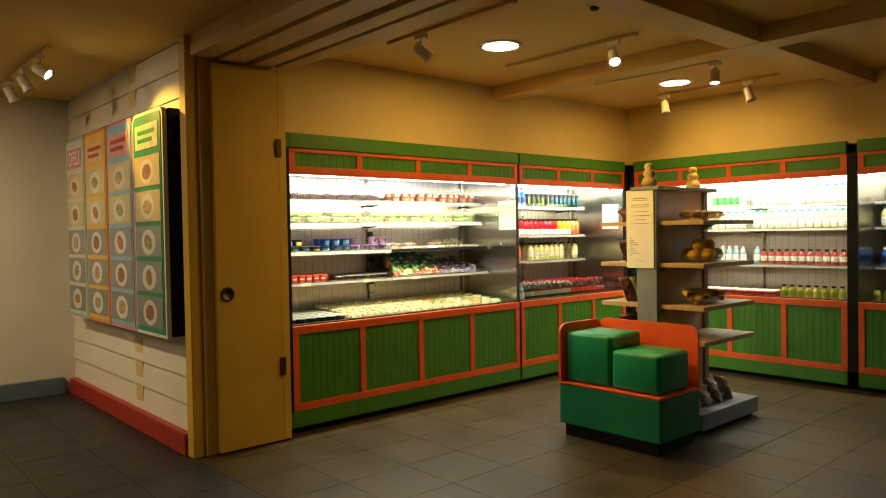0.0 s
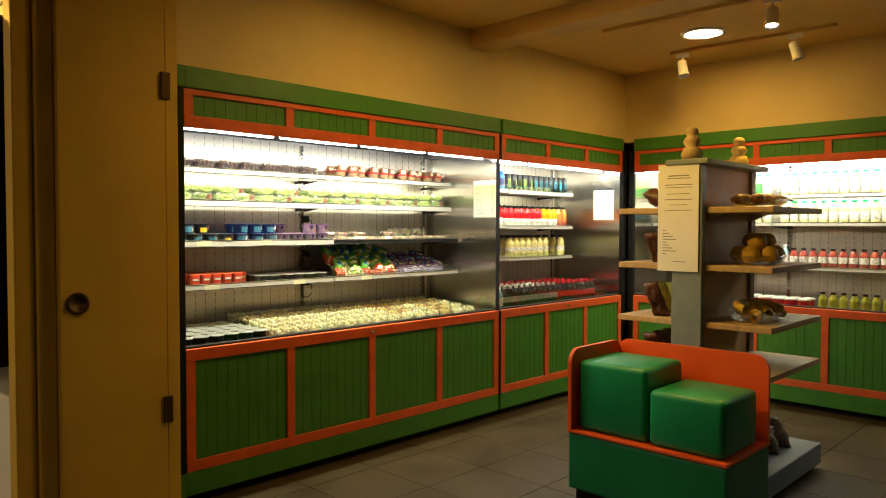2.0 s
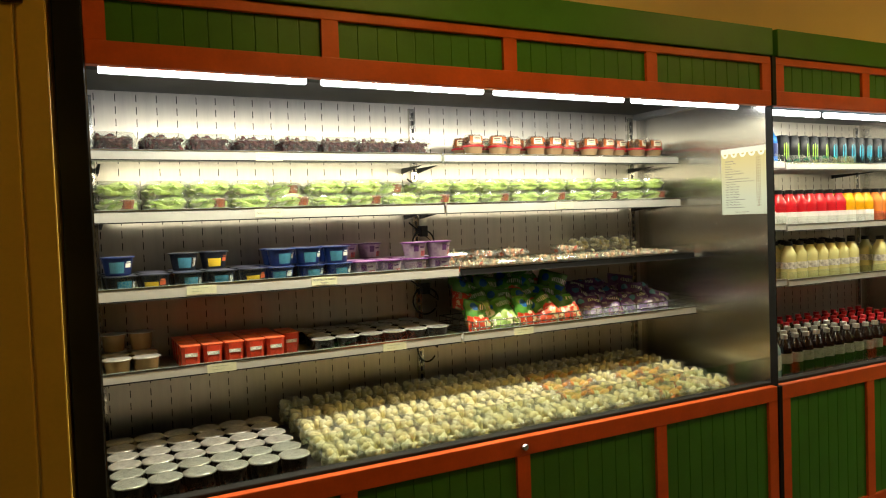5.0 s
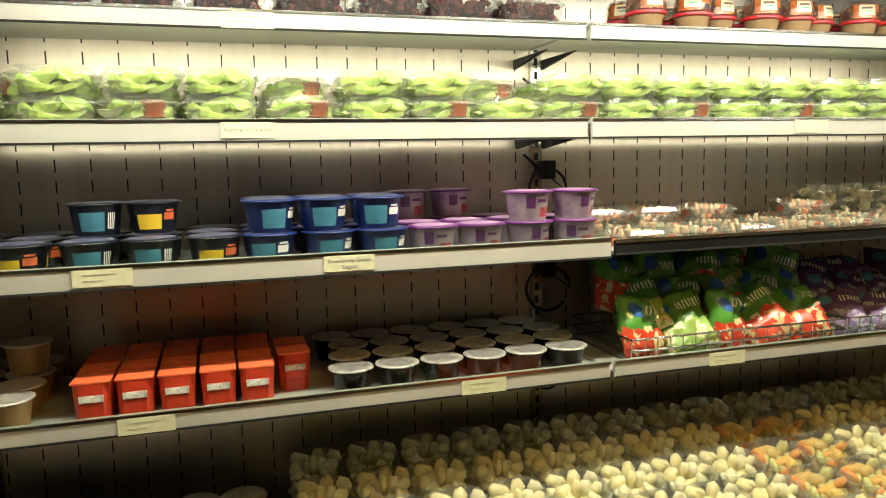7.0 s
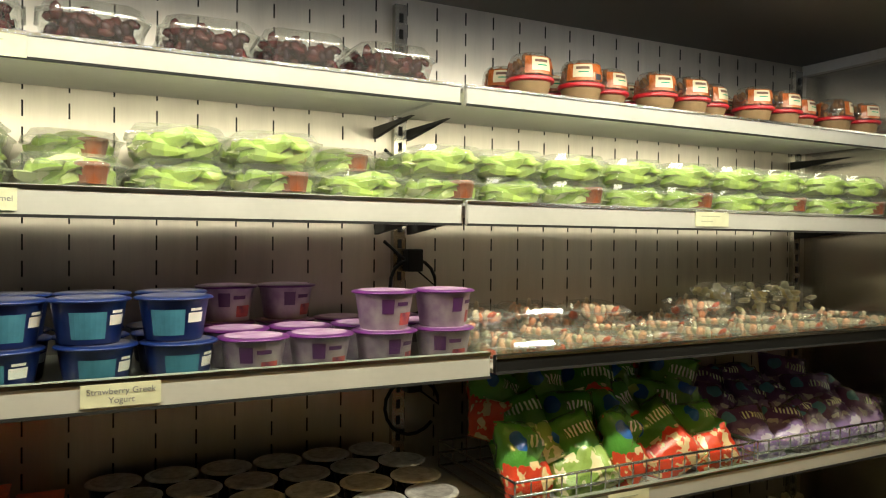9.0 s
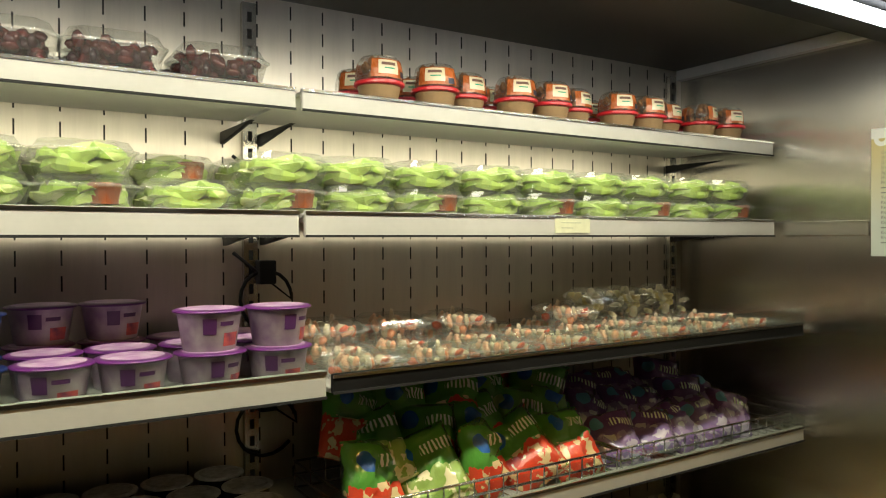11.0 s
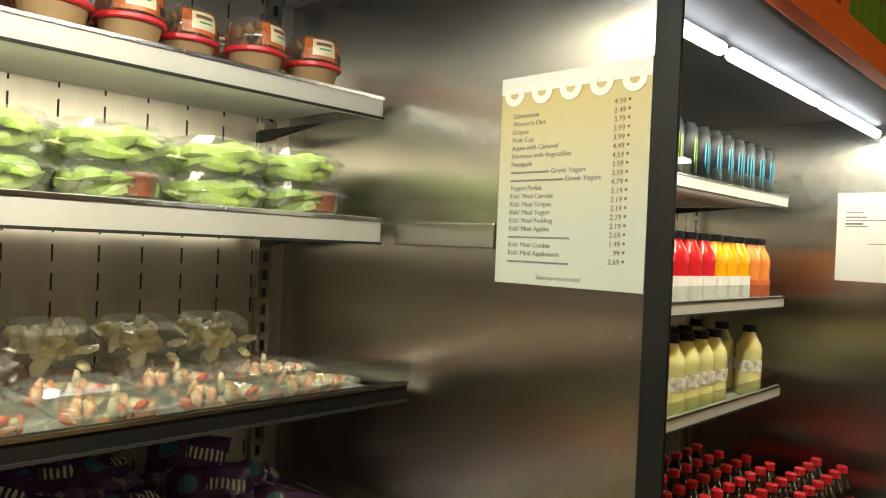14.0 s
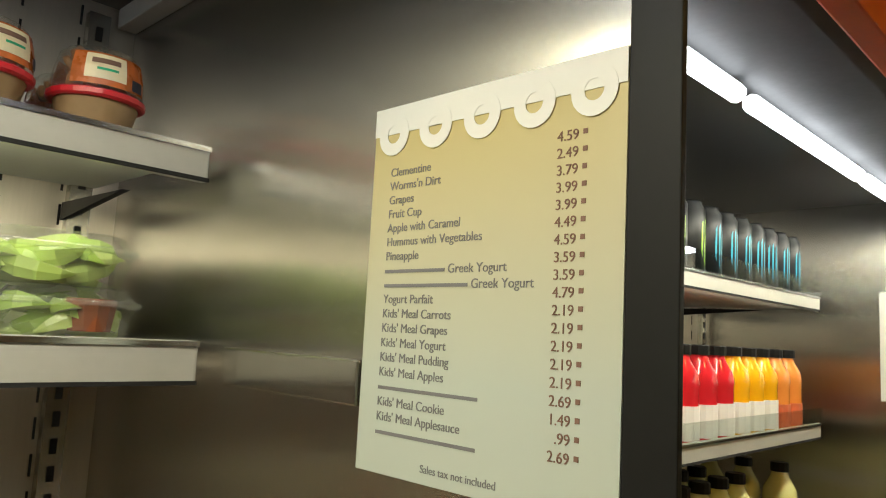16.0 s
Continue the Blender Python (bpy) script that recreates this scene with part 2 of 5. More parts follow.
M_CAN.node_tree.nodes["Principled BSDF"].inputs["Specular IOR Level"].default_value = 0.25
M_CANG = surface("lime_mark", (0.30, 0.55, 0.03), 0.4)
M_CANB = surface("cyan_mark", (0.03, 0.35, 0.50), 0.4)
M_TEA = liquid("pale_tea", (0.70, 0.64, 0.30))
M_TEAR = liquid("red_tea", (0.35, 0.06, 0.04))
M_OLIVE = liquid("olive_drink", (0.42, 0.40, 0.05))
M_CAPG = surface("green_cap", (0.02, 0.40, 0.20), 0.35)
M_GREENP = surface("green_label", (0.04, 0.34, 0.05), 0.4, var=0.12)


# ---------- building helpers ----------
def part(name, bm, material, parent=None, label="", smooth=False):
    me = bpy.data.meshes.new(name)
    bm.normal_update()
    if smooth:
        for f in bm.faces:
            f.smooth = True
    bm.to_mesh(me)
    bm.free()
    for m in (material if isinstance(material, (list, tuple)) else [material]):
        me.materials.append(m)
    ob = new(name, me)
    if parent:
        ob.parent = parent
    if label:
        tagged(ob, label)
    return ob


def empty(name, at=(0, 0, 0), label="", category="", group="", kind="", rz=0.0):
    ob = new(name)
    ob.empty_display_size = 0.1
    ob.matrix_basis = pose(*at, 0, 0, rz)
    return tagged(ob, label, category, group, kind)


def setting(name, bm, material, label, parent=None):
    return tagged(part(name, bm, material, parent), label, "", "", "structure")


def add_box(bm, x0, x1, y0, y1, z0, z1, bevel=0.0, m=None, mat=0):
    r = bmesh.ops.create_cube(bm, size=1.0, matrix=(m or Matrix()) @ Matrix.Translation(((x0 + x1) / 2, (y0 + y1) / 2, (z0 + z1) / 2)) @ Matrix.Diagonal((x1 - x0, y1 - y0, z1 - z0, 1)))
    vs = r["verts"]
    fs = {f for v in vs for f in v.link_faces}
    for f in fs:
        f.material_index = mat
    if bevel:
        es = list({e for v in vs for e in v.link_edges})
        bmesh.ops.bevel(bm, geom=es, offset=bevel, segments=2, affect="EDGES", profile=0.6)
    return vs


def box(x0, x1, y0, y1, z0, z1, bevel=0.0, m=None):
    bm = bmesh.new()
    add_box(bm, x0, x1, y0, y1, z0, z1, bevel, m)
    return bm


def add_lathe(bm, profile, seg=16, at=(0, 0, 0), close=True, m=None):
    rings = []
    base = (m or Matrix()) @ Matrix.Translation(at)
    for r, z in profile:
        rings.append([bm.verts.new(base @ Vector((r * math.cos(2 * math.pi * i / seg), r * math.sin(2 * math.pi * i / seg), z))) for i in range(seg)])
    for a, b in zip(rings, rings[1:]):
        for i in range(seg):
            bm.faces.new((a[i], a[(i + 1) % seg], b[(i + 1) % seg], b[i]))
    if close:
        bm.faces.new(list(reversed(rings[0])))
        bm.faces.new(rings[-1])


def lathe(profile, seg=16, at=(0, 0, 0), m=None):
    bm = bmesh.new()
    add_lathe(bm, profile, seg, at, True, m)
    return bm


def add_tub(bm, w, d, h, w2, d2, z=0.0, cap_low=True, cap_high=True):
    """A tapered tray: w x d below, w2 x d2 above, with cut corners."""
    def ring(a, b, zz, c=0.18):
        k = min(a, b) * c
        p = [(-a / 2 + k, -b / 2), (a / 2 - k, -b / 2), (a / 2, -b / 2 + k), (a / 2, b / 2 - k), (a / 2 - k, b / 2), (-a / 2 + k, b / 2), (-a / 2, b / 2 - k), (-a / 2, -b / 2 + k)]
        return [bm.verts.new((x, y, zz)) for x, y in p]
    r = [ring(w, d, z), ring(w2, d2, z + h)]
    for i in range(8):
        bm.faces.new((r[0][i], r[0][(i + 1) % 8], r[1][(i + 1) % 8], r[1][i]))
    if cap_low:
        bm.faces.new(list(reversed(r[0])))
    if cap_high:
        bm.faces.new(r[1])


def tube(points, radius, res=3):
    """A round wire along points, as a mesh."""
    cu = bpy.data.curves.new("wire", "CURVE")
    cu.dimensions, cu.bevel_depth, cu.bevel_resolution = "3D", radius, res
    sp = cu.splines.new("POLY")
    sp.points.add(len(points) - 1)
    for p, q in zip(sp.points, points):
        p.co = (*q, 1)
    ob = bpy.data.objects.new("wire", cu)
    me = bpy.data.meshes.new_from_object(ob)
    bm = bmesh.new()
    bm.from_mesh(me)
    bpy.data.objects.remove(ob)
    bpy.data.meshes.remove(me)
    return bm


def lettering(text, size, align="LEFT"):
    """Flat letters in the built-in font, as a mesh lying in x and y."""
    cu = bpy.data.curves.new("letters", "FONT")
    cu.body, cu.size, cu.align_x, cu.extrude = text, size, align, 0.0002
    ob = bpy.data.objects.new("letters", cu)
    me = bpy.data.meshes.new_from_object(ob)
    bm = bmesh.new()
    bm.from_mesh(me)
    bpy.data.objects.remove(ob)
    bpy.data.meshes.remove(me)
    return bm


def moved(bm, m):
    bmesh.ops.transform(bm, matrix=m, verts=bm.verts)
    return bm


# ---------- large structure ----------
F, G = 4.742, 7.23          # fronts of the cooler walls (y and x)
CEIL, BACKY, BACKX = 2.82, 5.53, 8.03

setting("ground_slab", box(-6, 9, -6, 9, -0.2, -0.008), M_DARK, "dark concrete slab beneath the slate floor tiles")
setting("ceiling", box(2.9, 9, -6, 6, CEIL, CEIL + 0.2), M_CEIL, "warm ochre painted shop ceiling")
setting("ceiling_lobby", box(-6, 2.2, -6, 9, 2.80, 3.0), M_CEIL, "ochre painted plaster ceiling of the lobby")
setting("wall_cooler_north", box(2.86, 7.5, F + 0.02, F + 0.14, 2.2, CEIL), M_WALL, "cream painted wall above the cooler cabinets")
setting("wall_cooler_east", box(G + 0.02, G + 0.14, -4.5, F + 0.02, 2.2, CEIL), M_WALL, "cream painted wall above the second cooler row")
setting("wall_north_back", box(2.2, 9, 5.75, 5.9, 0, 3), M_WALL, "plain painted wall behind the coolers")
setting("wall_east_back", box(8.4, 8.5, -6, 5.75, 0, 3), M_WALL, "plain painted wall behind the second cooler row")
setting("wall_south", box(-6, 8.4, -5.0, -4.9, 0, 3), M_WALL, "plain cream wall closing the shop behind")
setting("wall_lobby_west", box(-5.0, -4.9, -4.9, 7.7, 0, 3), M_WHITEW, "plain off-white lobby wall")
setting("wall_lobby_north", box(-5, 2.32, 7.62, 7.8, 0, 2.8), M_WHITEW, "off-white painted lobby wall")
setting("baseboard", box(-5, 2.1, 7.57, 7.62, 0, 0.16, 0.008), M_BLUEB, "slate-blue baseboard of the lobby wall")

# lapped siding wall with the menu boards
wall = setting("wall_siding", box(2.22, 2.34, 4.80, 7.62, 0, 2.8), M_SIDING, "wall clad in white lapped boards")
for i in range(14):
    z0 = 0.14 + i * 0.19
    bm = bmesh.new()
    vs = [bm.verts.new(c) for c in ((2.195, 4.80, z0), (2.195, 7.62, z0), (2.218, 7.62, z0), (2.218, 4.80, z0), (2.210, 4.80, z0 + 0.186), (2.210, 7.62, z0 + 0.186), (2.218, 7.62, z0 + 0.186), (2.218, 4.80, z0 + 0.186))]
    for q in ((0, 1, 2, 3), (7, 6, 5, 4), (0, 4, 5, 1), (1, 5, 6, 2), (2, 6, 7, 3), (3, 7, 4, 0)):
        bm.faces.new([vs[k] for k in q])
    part("siding_board", bm, M_SIDING, wall)
setting("baseboard_red", box(2.14, 2.195, 4.80, 7.57, 0, 0.15, 0.01), M_RED, "red painted baseboard under the siding")
setting("corner_trim", box(2.16, 2.24, 4.70, 4.80, 0, 2.8, 0.008), M_DOOR, "yellow painted corner trim")
setting("jamb_trim", box(2.244, 2.32, 4.685, 4.745, 0, 2.66, 0.006), M_DOOR, "yellow painted door jamb")
setting("wall_return", box(2.34, 2.87, 4.76, 4.88, 0, 2.82), M_WALL, "cream wall return behind the folding door")

# header with sliding-door tracks
hd = setting("header_beam", box(2.20, 2.90, -4.9, 4.76, 2.72, 3.0), M_BEAM, "tan header beam carrying the sliding door tracks")
for name, a, b in (("fascia", 2.185, 2.33), ("track_rail", 2.38, 2.56), ("track_rail", 2.63, 2.76), ("fascia", 2.80, 2.93)):
    part(name, box(a, b, -4.9, 4.66, 2.655, 2.719, 0.006), M_BEAM, hd)
part("track_groove", box(2.34, 2.79, -4.9, 4.66, 2.700, 2.7195), M_DARK, hd, "dark door track groove")

# ceiling beams
for nm, c in (("ceiling_beam_1", (5.08, 5.30, -4.9, F + 0.02)), ("ceiling_beam_3", (2.93, 2.99, -4.9, F))):
    setting(nm, box(*c, 2.70, CEIL + 0.01, 0.006), M_BEAM, "tan painted ceiling beam")
for nm, a, b in (("ceiling_beam_2", 2.93, 5.078), ("ceiling_beam_4", 5.302, G + 0.02)):
    setting(nm, box(a, b, 2.24, 2.46, 2.703, CEIL + 0.01, 0.006), M_BEAM, "tan painted ceiling beam")


# ---------- cooler cabinets ----------
def louver(bm, a, b, z0, z1, depth, step=0.062, groove=0.0025):
    """A beadboard sheet: one profile with narrow grooves, run from z0 to z1."""
    n = max(2, round((b - a) / step))
    w = (b - a) / n
    prof = [(a, 0.0)]
    for i in range(1, n):
        c = a + i * w
        prof += [(c - 0.0025, 0.0), (c - 0.001, groove), (c + 0.001, groove), (c + 0.0025, 0.0)]
    prof.append((b, 0.0))
    lo = [bm.verts.new((u, depth + v, z0)) for u, v in prof]
    hi = [bm.verts.new((u, depth + v, z1)) for u, v in prof]
    for i in range(len(prof) - 1):
        bm.faces.new((lo[i], lo[i + 1], hi[i + 1], hi[i]))
    back = [bm.verts.new(c) for c in ((a, depth + 0.012, z0), (b, depth + 0.012, z0), (b, depth + 0.012, z1), (a, depth + 0.012, z1))]
    bm.faces.new(list(reversed(back)))
    bm.faces.new((lo[0], hi[0], back[3], back[0]))
    bm.faces.new((lo[-1], back[1], back[2], hi[-1]))


def cooler_front(name, u0, u1, panels, m, label, group):
    """The painted front of one cooler bay in local coordinates: u along the wall, v into it, z up."""
    e = empty(name, (0, 0, 0), label, "cooler cabinet", group)
    e.matrix_basis = m
    part("base_board", box(u0, u1, 0.0, 0.03, 0.045, 0.165, 0.004), M_GREEN, e)
    part("toe_kick", box(u0, u1, 0.06, 0.09, 0.0, 0.16), M_BLACK, e, "black recessed toe kick")
    part("top_band", box(u0, u1, -0.012, 0.03, 2.118, 2.225, 0.004), M_GREEN, e)
    w = (u1 - u0 - 0.05) / panels
    for low, high, pz0, pz1 in ((0.167, 0.795, 0.222, 0.735), (1.922, 2.116, 1.982, 2.086)):
        nm = "orange_frame"
        bm = bmesh.new()
        add_box(bm, u0, u1, 0.0, 0.03, low, pz0, 0.003)
        add_box(bm, u0, u1, 0.0, 0.03, pz1, high, 0.003)
        for i in range(panels + 1):
            add_box(bm, u0 + i * w, u0 + i * w + 0.05, 0.001, 0.029, pz0, pz1)
        part(nm, bm, M_ORANGE, e, "orange painted frame")
        for i in range(panels):
            bm = bmesh.new()
            louver(bm, u0 + i * w + 0.05, u0 + (i + 1) * w, pz0, pz1, 0.013)
            part("beadboard_panel", bm, M_GREEN, e, "green beadboard panel")
    um = u0 + (u1 - u0) * 0.5
    kn = lathe([(0.012, 0), (0.012, 0.01), (0.009, 0.016)], 12, m=Matrix.Translation((um, 0.0, 0.765)) @ pose(0, 0, 0, 90))
    part("lock_cylinder", kn, M_CHROME, e, "small round chrome lock")
    return e


def case_body(name, u0, u1, depth, m, label, group, tube_v=0.20):
    """Steel inside of a cooler: back, ends, ceiling, deck, glass lip and light tube."""
    e = empty(name, (0, 0, 0), label, "refrigerated case", group)
    e.matrix_basis = m
    bk = part("back_panel", box(u0, u1, depth, depth + 0.02, 0.6, 2.02), M_STEEL, e, "stained brushed steel back panel")
    part("side_panel", box(u0 - 0.008, u0, 0.031, depth, 0.6, 2.02), M_STEELH, e)
    part("side_panel", box(u1, u1 + 0.008, 0.031, depth, 0.6, 2.02), M_STEELH, e)
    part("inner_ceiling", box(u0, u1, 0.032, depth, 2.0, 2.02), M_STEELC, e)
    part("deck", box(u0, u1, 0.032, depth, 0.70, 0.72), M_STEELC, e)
    part("front_lip", box(u0, u1, 0.032, 0.075, 0.72, 0.805, 0.004), M_DARK, e)
    pane = part("lip_glass", box(u0, u1, 0.060, 0.066, 0.806, 0.90), M_GLASS, e, "clear glass lip with a polished edge")
    pane.visible_shadow = False
    part("light_trough", box(u0, u1, 0.052, 0.235, 1.956, 1.975), M_BLACK, e, "black light trough")
    part("valance", box(u0, u1, 0.032, 0.05, 1.93, 2.0), M_BLACK, e)
    n = max(2, round((u1 - u0) / 0.62))
    for i in range(n):
        a = u0 + 0.03 + (u1 - u0 - 0.06) * i / n
        b = a + (u1 - u0 - 0.06) / n - 0.05
        part("light_tube", lathe([(0.013, 0), (0.013, b - a)], 10, m=Matrix.Translation((a, tube_v, 1.935)) @ pose(0, 0, 0, 0, 90)), M_TUBE, e, "glowing white fluorescent tube")
    # rows of narrow slots punched in the back
    bm = bmesh.new()
    u = u0 + 0.04
    while u < u1 - 0.02:
        z = 0.76
        while z < 1.97:
            add_box(bm, u - 0.0014, u + 0.0014, depth - 0.001, depth + 0.001, z, z + 0.026)
            z += 0.043
        u += 0.0672
    tagged(part("perforation", bm, M_DARK, e, "rows of narrow dark air slots"), kind="stuff")
    for us in (u0 + 0.02, u0 + (u1 - u0) / 2, u1 - 0.05):
        bm = bmesh.new()
        add_box(bm, us - 0.013, us + 0.013, depth - 0.016, depth - 0.001, 0.74, 1.98)
        for k in range(38):
            z = 0.76 + k * 0.032
            add_box(bm, us - 0.004, us + 0.004, depth - 0.0175, depth - 0.0155, z, z + 0.018, mat=1)
        part("slotted_standard", bm, [M_STEELH, M_DARK], e, "slotted steel shelf standard")
    return e


def shelf(u0, u1, v0, v1, ztop, m, label, lip=0.05, front=None, group="cooler shelves", cover=True, sink=0.022):
    e = empty("cooler_shelf", (0, 0, 0), label, "shelf", group)
    e.matrix_basis = m
    part("shelf_plate", box(u0, u1, v0 + 0.012, v1, ztop - sink - 0.008, ztop - sink, 0.002), M_SHELFU, e)
    part("price_rail", box(u0, u1, v0, v0 + 0.011, ztop - lip, ztop, 0.003), front or M_SHELF, e)
    part("rail_edge", box(u0, u1, v0 - 0.002, v0 - 0.0002, ztop - 0.006, ztop - 0.001), M_CHROME, e, "bright metal rail edge")
    part("rail_edge", box(u0, u1, v0 - 0.002, v0 - 0.0002, ztop - lip, ztop - lip + 0.004), M_DARK, e, "dark lower rail edge")
    if cover:
        part("rail_glass", box(u0, u1, v0 - 0.004, v0 - 0.001, ztop, ztop + 0.035), M_GLASS, e, "clear plastic shelf edge")
    for us in (u0 + 0.03, u1 - 0.03):
        bm = bmesh.new()
        vs = [bm.verts.new(c) for c in ((us - 0.004, v1, ztop - 0.034), (us - 0.004, v0 + 0.12, ztop - 0.036), (us - 0.004, v1, ztop - 0.056), (us + 0.004, v1, ztop - 0.034), (us + 0.004, v0 + 0.12, ztop - 0.036), (us + 0.004, v1, ztop - 0.056))]
        for q in ((0, 1, 2), (5, 4, 3), (0, 3, 4, 1), (1, 4, 5, 2), (2, 5, 3, 0)):
            bm.faces.new([vs[k] for k in q])
        part("bracket", bm, M_BLACK, e)
    return e


def post(name, u0, u1, m, z1=2.118, z0=0.165, v0=-0.004, bevel=0.003):
    p = part(name, box(u0, u1, v0, 0.0305, z0, z1, bevel), M_BLACK)
    p.matrix_basis = m
    tagged(p, "black upright trim between the cooler bays", "", "", "structure")
    return p


NORTH = pose(0, F, 0)
EAST = pose(G, 0, 0, 0, 0, -90)   # u runs towards -y, v towards +x
post("mullion_1", 2.875, 2.94, NORTH)
post("mullion_2", 5.396, 5.402, NORTH, 1.921, 0.796, -0.002, 0.001)
post("mullion_2_inner", 5.403, 5.424, NORTH, 1.921, 0.796, 0.024, 0.001)
post("mullion_2_foot", 5.400, 5.424, NORTH, 0.794)
post("mullion_2_head", 5.400, 5.424, NORTH, 2.118, 1.923)
post("mullion_3", 7.155, 7.215, NORTH)
setting("end_trim", box(2.875, 2.941, F - 0.012, F + 0.03, 2.119, 2.225, 0.003), M_GREEN, "green painted end of the cooler band")
setting("end_trim_low", box(2.875, 2.941, F, F + 0.03, 0.045, 0.164, 0.003), M_GREEN, "green painted end of the cooler base")
cooler_front("cooler_cabinet", 2.942, 5.398, 4, NORTH, "green beadboard cooler front framed in orange", "cooler fronts")
cooler_front("cooler_cabinet", 5.426, 7.153, 3, NORTH, "narrow green beadboard cooler front framed in orange", "cooler fronts")
post("mullion_4", -F + 0.02, -F + 0.075, EAST)
post("mullion_5", -2.47, -2.385, EAST)
post("mullion_6", -0.10, -0.02, EAST)
cooler_front("cooler_cabinet", -F + 0.077, -2.472, 4, EAST, "green beadboard cooler front framed in orange", "cooler fronts")
cooler_front("cooler_cabinet", -2.383, -0.102, 4, EAST, "green beadboard cooler front framed in orange", "cooler fronts")
D = 0.78
case_body("cooler_case", 2.945, 5.405, D, NORTH, "open refrigerated case lined with brushed steel", "cooler cases", 0.11)
case_body("cooler_case", 5.422, 7.175, D, NORTH, "open refrigerated drinks case lined with brushed steel", "cooler cases")
case_body("cooler_case", -F + 0.045, -2.43, D, EAST, "open refrigerated drinks case lined with brushed steel", "cooler cases")
case_body("cooler_case", -2.39, -0.06, D, EAST, "open refrigerated case lined with brushed steel", "cooler cases")

# shelves of the first case: v measured from the front
SH = {}
for key, u0, u1, v0, zt, lab, lip, fr in (
        ("s1l", 2.955, 4.156, 0.475, 1.768, "white steel shelf holding dark grape boxes", 0.036, None), ("s1r", 4.166, 5.372, 0.475, 1.768, "white steel shelf holding snack cups", 0.036, None),
        ("s2l", 2.955, 4.160, 0.475, 1.579, "white steel shelf holding apple boxes", 0.042, None), ("s2r", 4.170, 5.378, 0.475, 1.579, "white steel shelf holding apple boxes", 0.042, None),
        ("s3l", 2.955, 4.172, 0.40, 1.342, "white steel shelf holding yogurt cups", 0.042, None), ("s3r", 4.182, 5.378, 0.40, 1.335, "steel shelf with a black front edge", 0.03, M_BLACK),
        ("s4l", 2.955, 4.172, 0.40, 1.090, "white steel shelf holding pudding cups", 0.036, None), ("s4r", 4.182, 5.380, 0.40, 1.090, "white steel shelf holding wire trays", 0.036, None)):
    SH[key] = shelf(u0, u1, v0, D - 0.004, zt, NORTH, lab, lip, fr, cover=key[1] in "34", sink=0.022 if key[1] in "34" else 0.004)
for zt in (1.735, 1.435, 1.165):
    shelf(5.46, 5.98, 0.388, D - 0.004, zt + 0.006, NORTH, "white steel shelf with a price rail", 0.036)
    shelf(5.99, 6.93, 0.388, D - 0.004, zt, NORTH, "white steel shelf with a price rail", 0.036)
for zt in (1.70, 1.465, 1.10):
    for a, b in ((-4.68, -3.58), (-3.57, -2.45), (-2.37, -1.25), (-1.24, -0.08)):
        shelf(a, b, 0.388, D - 0.004, zt, EAST, "white steel shelf with a price rail", 0.036)

tagged(part("side_rail", box(5.400, 5.4045, F + 0.264, F + 0.468, 1.538, 1.574, 0.002), M_STEELH), "short steel rail along the case side", "rail")
tagged(part("corner_angle", box(5.380, 5.4045, F + 0.24, F + 0.775, 1.972, 1.999, 0.002), M_SHELFU), "grey steel angle under the case ceiling", "angle strip")

# case lights: tubes behind the top frame and under the top shelf
area_lamp("case_light_top_a", (4.10, F + 0.14, 1.915), (4.10, F + 0.22, 1.1), 2.0, 0.04, 31, COOL)
area_lamp("case_light_shelf_a", (4.17, F + 0.50, 1.722), (4.17, F + 0.75, 1.55), 2.3, 0.03, 3.3, COOL)
# added strip, stands in for light falling through the gap behind shelf two
area_lamp("case_light_shelf_b", (4.17, F + 0.735, 1.540), (4.17, F + 0.775, 1.44), 2.3, 0.012, 0.7, COOL)
area_lamp("case_light_top_b", (6.3, F + 0.20, 1.915), (6.3, F + 0.45, 1.2), 1.6, 0.04, 12, COOL)
area_lamp("case_light_shelf_c", (6.2, F + 0.42, 1.695), (6.2, F + 0.75, 1.5), 1.4, 0.03, 1, COOL)
area_lamp("case_light_top_c", (G + 0.20, 3.6, 1.915), (G + 0.45, 3.6, 1.2), 2.1, 0.04, 20, COOL, 0)
area_lamp("case_light_shelf_d", (G + 0.42, 3.6, 1.66), (G + 0.75, 3.6, 1.5), 2.1, 0.03, 5, COOL)
area_lamp("case_light_top_d", (G + 0.20, 1.2, 1.915), (G + 0.45, 1.2, 1.2), 2.1, 0.04, 11, COOL)


# ---------- folding door ----------
door = empty("door_1", (2.30, 4.69, 0), "folded yellow painted door with a dark ring pull", "", "", "structure")
part("door_leaf", box(0.022, 0.50, -0.045, 0.0, 0.012, 2.63, 0.004), M_DOOR, door)
part("hinge_stile", box(0.504, 0.565, -0.04, 0.02, 0.012, 2.64, 0.004), M_DOOR, door)
bm = lathe([(0.05, 0), (0.05, 0.006), (0.044, 0.010), (0.030, 0.006), (0.0298, 0.002)], 20, m=Matrix.Translation((0.095, -0.0455, 1.08)) @ pose(0, 0, 0, 90))
part("ring_pull", bm, M_BRASS, door, "dark bronze ring pull", True)
for z in (2.09, 0.54, 1.32):
    if z != 1.32:
        part("hinge", box(0.478, 0.522, -0.056, -0.042, z - 0.065, z + 0.065, 0.004), M_BRASS, door, "dark bronze hinge")

